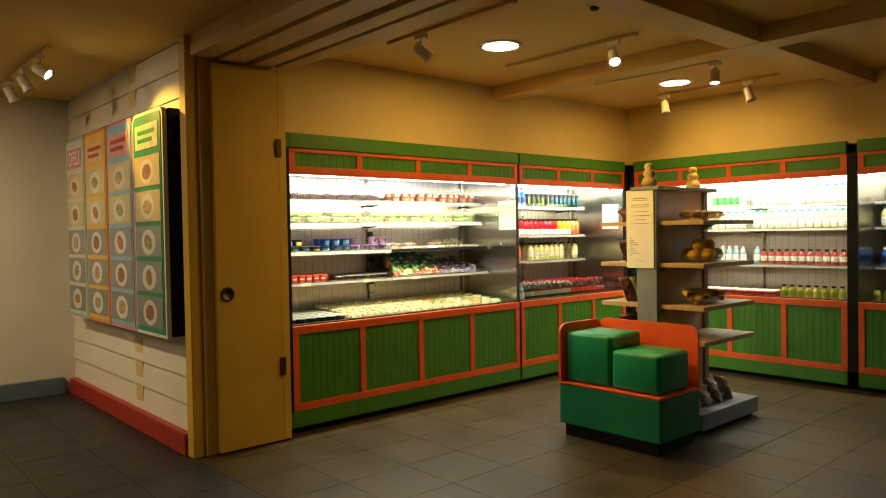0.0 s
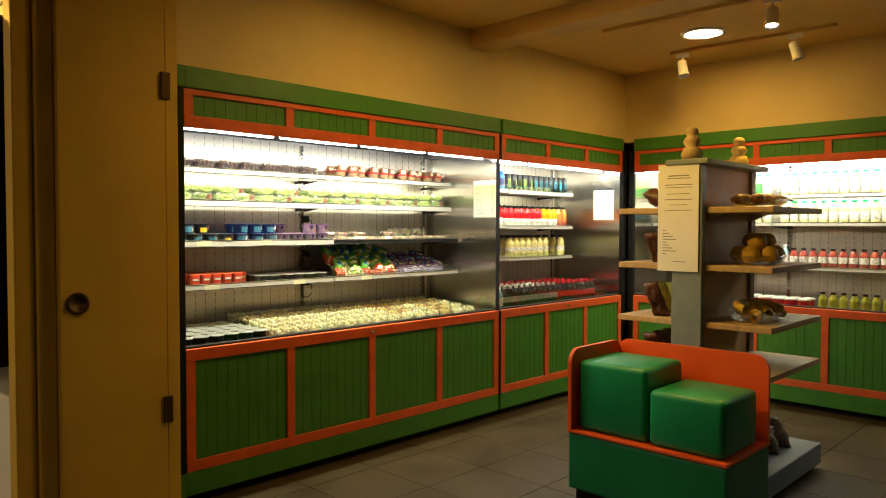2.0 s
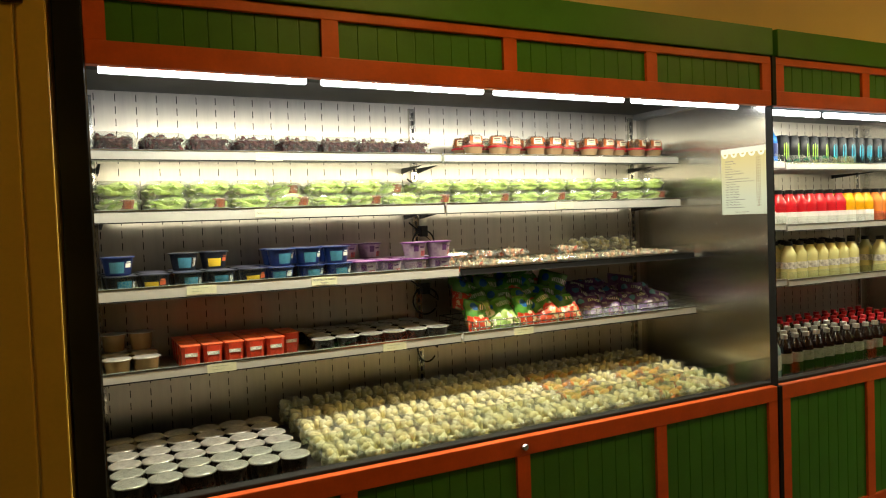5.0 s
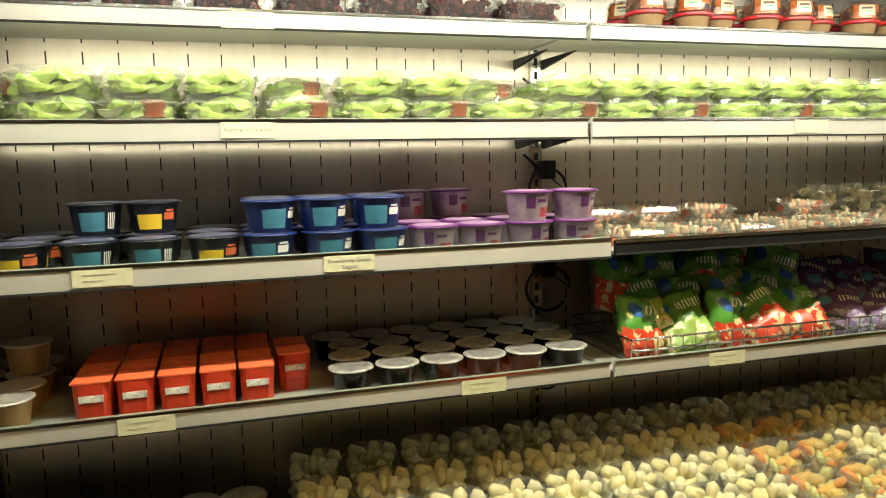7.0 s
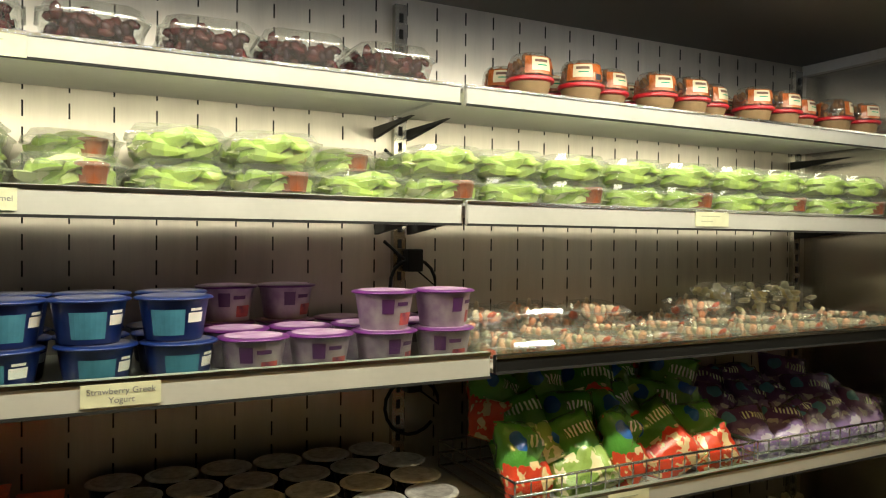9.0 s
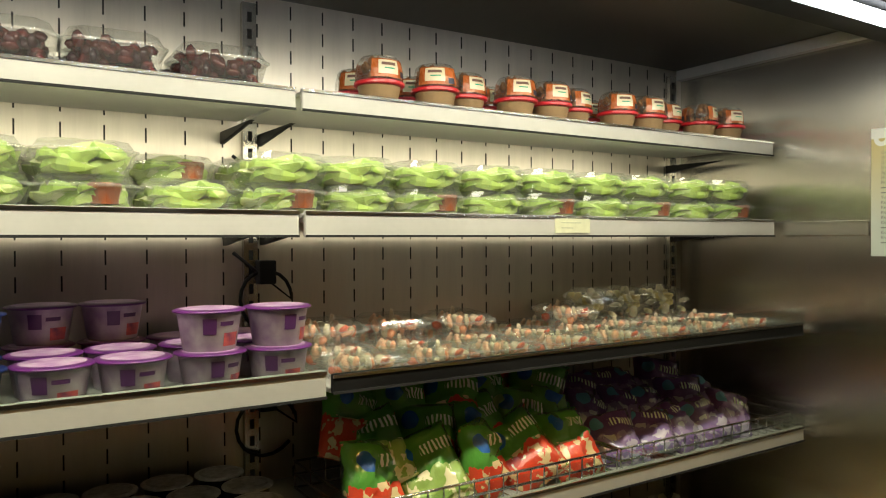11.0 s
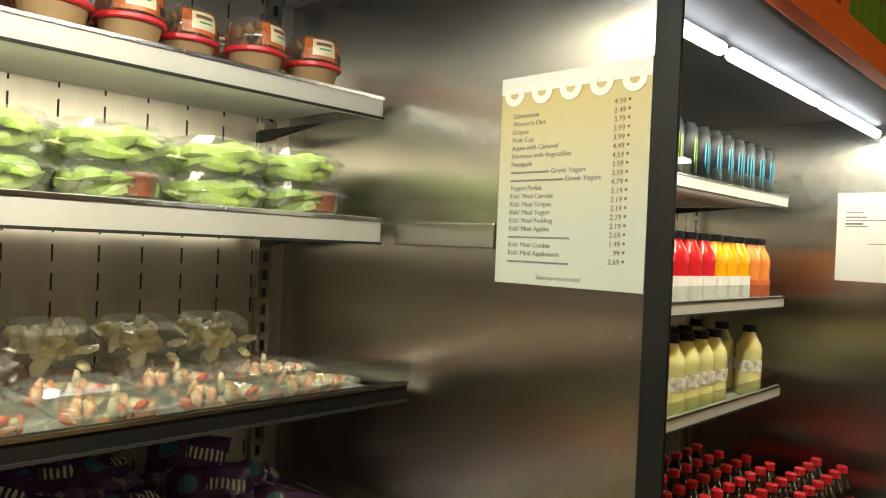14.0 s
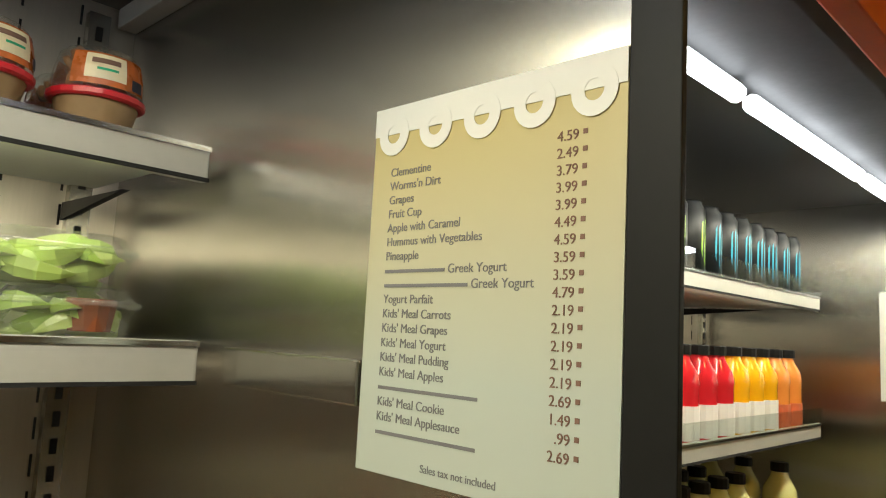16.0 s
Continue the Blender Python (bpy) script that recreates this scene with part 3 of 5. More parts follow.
# ---------- lamps ----------
def downlight(x, y):
    zc = CEIL if x > 2.5 else 2.80
    e = empty("downlight", (x, y, zc), "round recessed ceiling downlight, lit, the lobby ones added", "ceiling light", "downlights")
    part("trim_ring", lathe([(0.155, 0.0), (0.155, -0.010), (0.130, -0.014), (0.129, -0.002)], 32), M_LAMPW, e)
    part("lens", lathe([(0.128, -0.004), (0.06, -0.009), (0.01, -0.010)], 32), M_LENS, e, "glowing warm lens")
    disc_lamp("downlight_lamp", (x, y, zc - 0.03), 0.24, 10 if x > 2.5 else 26 if y > 6 else 7, WARM if x > 2.5 else LOBBY_FILL)


downlight(4.07, 3.67)
downlight(6.30, 3.60)
# unseen lobby downlights, added only to brighten the lobby walls
for xy in ((-1.2, 2.0), (0.2, 6.2), (-1.5, 5.2)):
    downlight(*xy)


def track(x, y0, y1, z, name="lamp_track"):
    return tagged(part(name, box(x - 0.018, x + 0.018, y0, y1, z - 0.024, z - 0.001, 0.003), M_BEAM), "tan painted lamp track on the ceiling", "lamp track", "lamp tracks")


def track_spot(x, y, z, target, lit, watts=22):
    e = empty("track_spotlight", (x, y, z), "white cylindrical track spotlight" + (", lit" if lit else ", unlit"), "spotlight", "track spotlights")
    part("adapter", box(-0.02, 0.02, -0.05, 0.05, -0.055, -0.024, 0.004), M_LAMPW, e)
    part("stem", lathe([(0.008, -0.10), (0.008, -0.055)], 10), M_LAMPW, e)
    d = (Vector(target) - Vector((x, y, z - 0.13))).normalized()
    m = Matrix.Translation((0, 0, -0.13)) @ d.to_track_quat("-Z", "Y").to_matrix().to_4x4()
    part("housing", lathe([(0.028, 0.05), (0.036, 0.04), (0.038, -0.05), (0.045, -0.075), (0.043, -0.078), (0.034, -0.05)], 20, m=m), M_LAMPW, e, "", True)
    part("bulb", lathe([(0.032, -0.06), (0.02, -0.064), (0.003, -0.066)], 16, m=m), M_BULB if lit else M_LAMPW, e)
    if lit:
        p = Vector((x, y, z - 0.13)) + d * 0.09
        spot_lamp("spot_light", p, target, watts)


track(3.39, 2.90, 4.10, CEIL)
track(4.57, 2.86, 4.08, CEIL)
track(5.75, 2.90, 4.08, CEIL)
track(6.70, 2.83, 4.05, CEIL)
track_spot(3.39, 3.75, CEIL, (5.15, 2.85, 1.1), True, 50)
track_spot(4.57, 3.05, CEIL, (3.2, 1.6, 0.4), True, 16)
# unlit fixture given an added 60 W light to brighten the stand
track_spot(5.75, 2.92, CEIL, (5.25, 2.72, 1.0), True, 60)
track_spot(6.70, 3.95, CEIL, (6.3, 3.3, 0), False)
track_spot(6.70, 3.10, CEIL, (6.9, 2.3, 0), False)
sm = empty("smoke_detector", (3.80, 2.64, CEIL), "small round smoke detector on the ceiling", "smoke detector")
part("base_ring", lathe([(0.05, 0), (0.05, -0.02), (0.04, -0.03)], 20), M_BEAM, sm)
part("sensor_cap", lathe([(0.028, -0.03), (0.025, -0.05), (0.01, -0.052)], 20), M_BLACK, sm)
track(1.55, 5.5, 7.2, 2.80)
track_spot(1.55, 5.75, 2.80, (2.07, 5.2, 2.2), True, 38)
track_spot(1.55, 6.25, 2.80, (2.1, 6.0, 1.6), False)
track_spot(1.55, 6.75, 2.80, (2.1, 6.8, 1.6), False)


# ---------- packaging ----------
def blobs(count, w, d, h, size, seed, wedge=False):
    """Heaped cut pieces: flattened rounded lumps, one island each."""
    rnd = random.Random(seed)
    bm = bmesh.new()
    for _ in range(count):
        m = Matrix.Translation((rnd.uniform(-w, w) / 2, rnd.uniform(-d, d) / 2, rnd.uniform(0.15, 1) * h)) @ pose(0, 0, 0, rnd.uniform(0, 180), rnd.uniform(0, 180), rnd.uniform(0, 360)) @ Matrix.Diagonal((size * rnd.uniform(0.8, 1.2), size * 0.75, size * 0.42, 1))
        if wedge:
            m = m @ Matrix.Diagonal((1.0, 0.8, 0.62, 1))
        bmesh.ops.create_icosphere(bm, subdivisions=1, radius=0.5, matrix=m)
    return bm


def slices(count, w, d, h, seed):
    """Apple wedges lying in loose fans: crescents with a green skin and pale flesh."""
    rnd = random.Random(seed)
    bm = bmesh.new()
    n = 6
    for k in range(count):
        fan = (k % 3 - 1) * 25
        m = Matrix.Translation((rnd.uniform(-w, w) * 0.25, rnd.uniform(-d, d) * 0.25, h * (0.2 + 0.62 * k / count))) @ pose(0, 0, 0, rnd.uniform(-32, 32), rnd.uniform(-16, 16), fan + rnd.choice((0, 90, 180)) + rnd.uniform(-30, 30))
        size = rnd.uniform(0.030, 0.037)
        tip = [bm.verts.new(m @ Vector((s * size, -size * 0.15, 0))) for s in (-1, 1)]
        rows = []
        for i in range(1, n):
            a = math.pi * i / n
            x, y, t = -size * math.cos(a), size * (0.85 * math.sin(a) - 0.15), 0.0095 * math.sin(a)
            rows.append([bm.verts.new(m @ Vector(c)) for c in ((x * 0.8, -size * 0.22, 0), (x, y, t), (x * 1.03, y * 1.1, 0), (x, y, -t))])
        rows = [[tip[0]] * 4] + rows + [[tip[1]] * 4]
        for p, q in zip(rows, rows[1:]):
            for j in range(4):
                vs = list(dict.fromkeys((p[j], p[(j + 1) % 4], q[(j + 1) % 4], q[j])))
                f = bm.faces.new(vs)
                f.material_index = 1 if j in (1, 2) else 0
    bmesh.ops.recalc_face_normals(bm, faces=bm.faces)
    return bm


def clamshell(label, group, fill, w=0.115, d=0.12, h=0.058, pieces=16, size=0.045, seed=1, extra=None):
    e = empty("clamshell_box", (0, 0, -5), label, "food box", group)
    bm = bmesh.new()
    add_tub(bm, w * 0.84, d * 0.84, h * 0.62, w * 0.97, d * 0.97, 0.0, True, False)
    part("tray", bm, M_CLEAR, e, "clear plastic tray")
    bm = bmesh.new()
    add_tub(bm, w * 0.97, d * 0.97, 0.0016, w * 1.03, d * 1.03, h * 0.62, False, False)
    add_tub(bm, w * 1.03, d * 1.03, h * 0.06, w * 1.03, d * 1.03, h * 0.62 + 0.0016, False, False)
    add_tub(bm, w * 1.03, d * 1.03, 0.0016, w * 0.95, d * 0.95, h * 0.68 + 0.0016, False, False)
    part("rim", bm, M_RIM, e, "pale rolled plastic rim")
    bm = bmesh.new()
    add_tub(bm, w * 0.95, d * 0.95, h * 0.25, w * 0.84, d * 0.84, h * 0.73, False, False)
    add_tub(bm, w * 0.84, d * 0.84, h * 0.02, w * 0.74, d * 0.74, h * 0.98, False, True)
    part("lid", bm, M_CLEAR, e, "clear plastic lid")
    if fill == M_APPLE:
        tagged(part("filling", slices(pieces, w, d, h * 0.9, seed), [M_APPLE, M_ASKIN], e, smooth=False), kind="stuff")
    else:
        tagged(part("filling", blobs(pieces, w * 0.76, d * 0.76, h * 0.8, size, seed), fill, e, smooth=True), kind="stuff")
    if extra:
        part("dip_pot", lathe([(0.018, 0.004), (0.022, 0.03), (0.021, 0.033)], 12, at=(0.025, -0.040, 0.004)), extra, e)
    return e


def cup_patch(r, h, a0, a1, z0, z1, lift=0.0005):
    """A print bent round the tapered side of a cup; heights as shares of h."""
    bm = bmesh.new()
    g = [[bm.verts.new(((r * (0.76 + 0.20 * z) + lift) * math.cos(a), (r * (0.76 + 0.20 * z) + lift) * math.sin(a), h * z)) for a in [a0 + (a1 - a0) * i / 7 for i in range(8)]] for z in (z0, z1)]
    for i in range(7):
        bm.faces.new((g[0][i], g[0][i + 1], g[1][i + 1], g[1][i]))
    return bm


def cup(label, group, body, lid, r=0.046, h=0.055, band=None, band2=None, top=0.72, mark=None, script=None, code=False):
    e = empty("snack_cup", (0, 0, -5), label, "food cup", group)
    part("cup_body", lathe([(r * 0.74, 0), (r * 0.78, 0.003), (r * 0.94, h * 0.9), (r * 0.96, h * 0.93)], 22), body, e, smooth=True)
    part("lid", lathe([(r * 1.03, h * 0.92), (r * 1.07, h * 0.935), (r * 1.07, h * 0.965), (r * 1.0, h * 0.99), (r * 0.9, h)], 22), lid, e, smooth=True)
    if band:
        part("label", cup_patch(r, h, -2.2, -1.15, 0.14, top), band, e)
    if mark:
        part("round_mark", cup_patch(r, h, -2.05, -1.62, 0.42, 0.80, 0.0009), mark, e, "dark printed mark")
        part("print_line", cup_patch(r, h, -1.5, -1.0, 0.62, 0.72, 0.0009), mark, e, "dark printed line")
        part("berry_print", cup_patch(r, h, -1.35, -0.7, 0.12, 0.44, 0.0009), M_BERRY2, e, "red and dark berry print")
    if script:
        part("script_print", cup_patch(r, h, -1.05, -0.5, 0.42, 0.64, 0.0009), script, e, "pale printed script")
        part("script_print", cup_patch(r, h, -0.98, -0.58, 0.68, 0.74, 0.0009), script, e, "pale printed line")
    if code:
        for k in range(4):
            part("code_bar", cup_patch(r, h, -1.02 + k * 0.09, -0.97 + k * 0.09, 0.2, 0.7, 0.0009), M_WHITEP, e, "pale printed bar")
    if band2:
        part("disc_print", lathe([(r * 0.86, h + 0.0004), (r * 0.8, h + 0.0008)], 20), band2, e, "pale printed foil disc")
    return e


def bottle(label, group, fill, cap, wrap=None, r=0.034, h=0.20, neck=0.013, wrap_z=(0.25, 0.58), category="bottle"):
    e = empty("drink_bottle", (0, 0, -5), label, category, group)
    part("bottle_body", lathe([(r * 0.82, 0), (r, h * 0.04), (r, h * 0.22), (r * 0.96, h * 0.25), (r * 0.96, h * 0.58), (r, h * 0.62), (r * 0.92, h * 0.72), (r * 0.55, h * 0.84), (neck, h * 0.89), (neck, h * 0.93)], 14), fill, e, smooth=True)
    part("cap", lathe([(neck + 0.003, h * 0.90), (neck + 0.003, h * 0.99), (neck + 0.001, h)], 12), cap, e)
    if wrap:
        part("label", lathe([(r * 1.005, h * wrap_z[0]), (r * 1.005, h * wrap_z[1])], 14), wrap, e)
    return e


def can(label, group, mark):
    e = empty("drink_can", (0, 0, -5), label, "can", group)
    part("can_body", lathe([(0.026, 0), (0.033, 0.008), (0.033, 0.142), (0.026, 0.154), (0.027, 0.158), (0.024, 0.156)], 16), M_CAN, e, smooth=True)
    part("can_top", lathe([(0.0245, 0.152), (0.01, 0.153)], 14), M_CHROME, e, "silver can top")
    bm = bmesh.new()
    for k, (a, z0, z1) in enumerate(((-1.9, 0.06, 0.12), (-1.6, 0.045, 0.125), (-1.3, 0.055, 0.12))):
        q = [bm.verts.new((0.0334 * math.cos(aa), 0.0334 * math.sin(aa), z)) for aa, z in ((a - 0.07, z0), (a + 0.04, z0 - 0.01), (a + 0.08, z1), (a - 0.05, z1 - 0.008))]
        bm.faces.new(q)
    part("claw_mark", bm, mark, e)
    return e


def bag(label, group, mat, w=0.13, h=0.15, t=0.045, seed=1, label_mat=None):
    """A puffed film bag with crimped ends and creases."""
    e = empty("snack_bag", (0, 0, -5), label, "snack bag", group)
    rnd = random.Random(seed)
    off = Vector((rnd.uniform(0, 50), rnd.uniform(0, 50), 0))
    bm = bmesh.new()
    nx, ny = 12, 14
    for side in (1, -1):
        g = []
        for j in range(ny + 1):
            row = []
            for i in range(nx + 1):
                u, v = i / nx * 2 - 1, j / ny * 2 - 1
                puff = max(0.0, (1 - abs(u) ** 2.6) * (1 - abs(v) ** 3.2)) ** 0.6
                wob = noise.noise(Vector((u * 2.2, v * 2.2, side * 3)) + off) * 0.8 + noise.noise(Vector((u * 5, v * 5, side * 5)) + off) * 0.5
                row.append(bm.verts.new((u * w / 2 * (1 - 0.06 * (1 - abs(v))), v * h / 2, side * t / 2 * puff * (1 + wob))))
            g.append(row)
        for j in range(ny):
            for i in range(nx):
                q = (g[j][i], g[j][i + 1], g[j + 1][i + 1], g[j + 1][i])
                bm.faces.new(q if side > 0 else tuple(reversed(q)))
    bmesh.ops.remove_doubles(bm, verts=bm.verts, dist=0.0002)
    part("film", bm, mat, e, smooth=True)
    for s in (1, -1):
        part("crimp", box(-w / 2, w / 2, s * h / 2 - (0.008 if s > 0 else 0), s * h / 2 + (0 if s > 0 else 0.008), -0.001, 0.001), mat, e)
    return e


def bag_film(name, top, low, blob, pale, rough=0.22):
    """Printed film: upper and lower colour, a round blue mark and a pale picture of the contents."""
    m, t, b, n, l = node_mat(name)
    tc, sep = n.new("ShaderNodeTexCoord"), n.new("ShaderNodeSeparateXYZ")
    l.new(tc.outputs["Generated"], sep.inputs[0])
    nz = n.new("ShaderNodeTexNoise")
    nz.inputs["Scale"].default_value = 5
    l.new(tc.outputs["Generated"], nz.inputs["Vector"])

    def math_node(op, a, b2, c=None):
        q = n.new("ShaderNodeMath")
        q.operation = op
        for k, v in enumerate((a, b2) if c is None else (a, b2, c)):
            if isinstance(v, (int, float)):
                q.inputs[k].default_value = v
            else:
                l.new(v, q.inputs[k])
        return q.outputs[0]

    def mix(f, a, b2):
        q = n.new("ShaderNodeMix")
        q.data_type = "RGBA"
        l.new(f, q.inputs[0])
        for k, v in ((6, a), (7, b2)):
            if isinstance(v, tuple):
                q.inputs[k].default_value = (*v, 1)
            else:
                l.new(v, q.inputs[k])
        return q.outputs[2]

    def disc(cx, cy, r):
        dx, dy = math_node("SUBTRACT", sep.outputs[0], cx), math_node("SUBTRACT", sep.outputs[1], cy)
        d = math_node("ADD", math_node("MULTIPLY", dx, dx), math_node("MULTIPLY", dy, dy))
        return math_node("LESS_THAN", d, r * r)
    edge = math_node("MULTIPLY_ADD", nz.outputs[0], 0.3, sep.outputs[1])
    c = mix(math_node("GREATER_THAN", edge, 0.62), low, top)
    c = mix(math_node("GREATER_THAN", math_node("MULTIPLY", nz.outputs[0], math_node("LESS_THAN", sep.outputs[1], 0.5)), 0.55), c, pale)
    c = mix(disc(0.26, 0.74, 0.12), c, blob)
    # a lettering band, drawn as pale strokes
    w = n.new("ShaderNodeTexWave")
    w.inputs["Scale"].default_value, w.inputs["Distortion"].default_value = 5, 3
    l.new(tc.outputs["Generated"], w.inputs["Vector"])
    inband = math_node("MULTIPLY", math_node("GREATER_THAN", sep.outputs[1], 0.66), math_node("LESS_THAN", sep.outputs[1], 0.80))
    inband = math_node("MULTIPLY", inband, math_node("GREATER_THAN", sep.outputs[0], 0.48))
    c = mix(math_node("MULTIPLY", inband, math_node("GREATER_THAN", w.outputs[1], 0.55)), c, (0.8, 0.85, 0.7))
    l.new(c, b.inputs["Base Color"])
    b.inputs["Roughness"].default_value = rough
    b.inputs["Coat Weight"].default_value = 0.6
    bp = n.new("ShaderNodeBump")
    bp.inputs["Strength"].default_value, bp.inputs["Distance"].default_value = 0.5, 0.004
    fine = n.new("ShaderNodeTexNoise")
    fine.inputs["Scale"].default_value = 14
    l.new(tc.outputs["Generated"], fine.inputs["Vector"])
    l.new(fine.outputs[0], bp.inputs["Height"])
    l.new(bp.outputs[0], b.inputs["Normal"])
    return m


M_BAG1 = bag_film("green_snack_film", (0.08, 0.27, 0.04), (0.62, 0.06, 0.025), (0.01, 0.10, 0.36), (0.66, 0.50, 0.26))
M_BAG2 = bag_film("green_apple_film", (0.07, 0.24, 0.03), (0.28, 0.42, 0.10), (0.01, 0.12, 0.45), (0.75, 0.70, 0.42))
M_BAG3 = bag_film("lilac_snack_film", (0.11, 0.05, 0.19), (0.20, 0.13, 0.28), (0.10, 0.26, 0.44), (0.40, 0.36, 0.44))
M_PRINT = surface("printed_label", (0.75, 0.72, 0.66), 0.4, var=0.35, scale=70, grain=240)
M_HLAB = surface("orange_printed_label", (0.62, 0.15, 0.03), 0.25, scale=34, grain=120, dark=(0.34, 0.10, 0.03))

rng = random.Random(7)


def place(proto, x, y, z, rz=0.0, rx=0.0, ry=0.0):
    return copy_thing(proto, pose(x, y, z, rx, ry, rz))


def drop(*protos):
    for p in protos:
        for o in (*p.children_recursive, p):
            bpy.data.objects.remove(o)


# ---------- first case ----------
grapes = clamshell("dark red grapes in a clear clamshell box", "grape boxes", M_GRAPE, 0.136, 0.12, 0.06, 120, 0.025, 2)
for i in range(8):
    for k in range(2):
        place(grapes, 3.03 + i * 0.147 + rng.uniform(-0.006, 0.006), F + 0.545 + k * 0.128, 1.7642, rng.uniform(-4, 4))
hum = empty("snack_cup", (0, 0, -5), "dip and pretzel cup with domed clear lid and orange label", "food cup", "dip cups")
part("cup_body", lathe([(0.033, 0), (0.036, 0.003), (0.045, 0.036), (0.046, 0.038)], 22), M_HUMMUS, hum, "tan dip in a clear cup", True)
part("red_rim", lathe([(0.050, 0.037), (0.053, 0.039), (0.053, 0.044), (0.0495, 0.046)], 22), M_REDP, hum, "red sealing rim")
part("dome_lid", lathe([(0.050, 0.046), (0.0485, 0.066), (0.043, 0.086), (0.037, 0.0915), (0.01, 0.0925)], 22), M_CLEAR, hum, "clear domed lid", True)
tagged(part("pretzels", blobs(26, 0.062, 0.062, 0.068, 0.028, 31), M_PRETZ, hum, "brown pretzels under the lid", True), kind="stuff")
bpy.data.objects["pretzels"].location.z = 0.02


def wrap_patch(a0, a1, z0, z1, lift, steps=8):
    """A printed patch bent round the domed lid, between two angles and two heights."""
    def radius(z):
        return lift + (0.0490 - (z - 0.046) * 0.055 if z < 0.066 else 0.0480 - (z - 0.066) * 0.24)
    bm = bmesh.new()
    zs = [z0 + (z1 - z0) * j / 4 for j in range(5)]
    g = [[bm.verts.new((radius(z) * math.cos(a), radius(z) * math.sin(a), z)) for a in [a0 + (a1 - a0) * i / steps for i in range(steps + 1)]] for z in zs]
    for j in range(4):
        for i in range(steps):
            bm.faces.new((g[j][i], g[j][i + 1], g[j + 1][i + 1], g[j + 1][i]))
    return bm


for side in (-1.57, 1.57):
    part("label", wrap_patch(side - 0.85, side + 1.0, 0.049, 0.083, 0.0012, 14), M_HLAB, hum, "orange printed label")
    part("print_patch", wrap_patch(side - 0.55, side + 0.35, 0.055, 0.081, 0.0020), M_CREAM, hum, "cream printed panel")
    part("heading_print", wrap_patch(side - 0.42, side + 0.2, 0.071, 0.0765, 0.0026), M_INKB, hum, "dark printed heading")
    part("print_line", wrap_patch(side - 0.3, side + 0.15, 0.064, 0.0665, 0.0026), M_CAPG, hum, "green printed line")
    part("badge", wrap_patch(side + 0.5, side + 0.85, 0.051, 0.0625, 0.0024), M_INKN, hum, "dark printed badge")
hum.scale = (0.84, 0.84, 0.92)
for i, du in enumerate((0, 0.115, 0.20, 0.30, 0.39, 0.475, 0.58, 0.67, 0.76, 0.85, 0.95)):
    place(hum, 4.335 + du, F + 0.545 + (0.03 if i in (2, 5, 8) else 0), 1.7642, rng.uniform(-30, 30))
    place(hum, 4.345 + du, F + 0.655, 1.7642, rng.uniform(-30, 30))
drop(grapes, hum)

app = [clamshell("sliced green apple with a caramel pot in a clear box", "apple boxes", M_APPLE, 0.134, 0.128, 0.048, 34, 0.05, 3, M_CARAM), clamshell("sliced green apple in a clear clamshell box", "apple boxes", M_APPLE, 0.134, 0.128, 0.048, 36, 0.05, 4)]
for i in range(17):
    x = 3.035 + i * 0.1395
    for k in range(2):
        place(app[(i + k) % 2], x + rng.uniform(-0.006, 0.006), F + 0.548 + k * 0.135, 1.5752, rng.uniform(-5, 5))
        if i not in (4, 7) or k:
            place(app[(i * 2 + k + 1) % 2], x + rng.uniform(-0.008, 0.008), F + 0.552 + k * 0.13, 1.6235, rng.uniform(-7, 7))
drop(*app)

yb = cup("black yogurt cup with a printed label", "yogurt cups", M_NAVY, M_NAVY, 0.047, 0.058, M_LBLUE, M_DIMPR, code=True)
yy = cup("black yogurt cup with a yellow label", "yogurt cups", M_NAVY, M_NAVY, 0.047, 0.058, M_YEL, M_DIMPR, 0.6, script=M_PEACH)
yl = cup("blue yogurt cup with a pale blue label", "yogurt cups", M_BLUEC, M_BLUEC, 0.047, 0.058, M_LBLUE, M_DIMPR, script=M_WHITEP)
yw = cup("white and purple yogurt cup with a red label", "yogurt cups", M_YOG, M_PURPLE, 0.047, 0.058, None, M_LIDPR, 0.42, M_PLUM)
for i in range(12):
    proto = (yb, yy, yb, yb, yy)[i] if i < 5 else yl if i < 8 else yw
    for k in range(3):
        place(proto, 3.02 + i * 0.1 + rng.uniform(-0.004, 0.004), F + 0.462 + k * 0.1, 1.320, rng.uniform(-18, 18))
for i, k, p in ((0, 0, yl), (2, 1, yb), (3, 1, yy), (5, 0, yl), (6, 0, yl), (7, 0, yl), (5, 1, yl), (6, 1, yl), (7, 1, yl), (8, 2, yw), (9, 2, yw), (10, 0, yw), (11, 0, yw)):
    place(p, 3.02 + i * 0.1 + rng.uniform(-0.006, 0.006), F + 0.462 + k * 0.1, 1.379, rng.uniform(-25, 25))
drop(yb, yy, yl, yw)

flat = clamshell("cut red fruit in a flat clear box", "flat fruit boxes", M_BERRY, 0.135, 0.11, 0.036, 26, 0.027, 5)
mixed = clamshell("green and yellow cut fruit in a clear box", "mixed fruit boxes", M_PINE, 0.115, 0.10, 0.058, 24, 0.032, 15)
for i in range(8):
    for k in range(3):
        place(flat, 4.26 + i * 0.142 + rng.uniform(-0.008, 0.008), F + 0.47 + k * 0.114, 1.314, rng.uniform(-8, 8))
for i in range(3):
    place(mixed, 4.97 + i * 0.122, F + 0.69, 1.352, rng.uniform(-8, 8), 14)
for i in (0, 1, 2, 4):
    place(flat, 4.27 + i * 0.142, F + 0.63 + 0.02 * (i % 2), 1.351, rng.uniform(-12, 12), 6)
drop(flat, mixed)

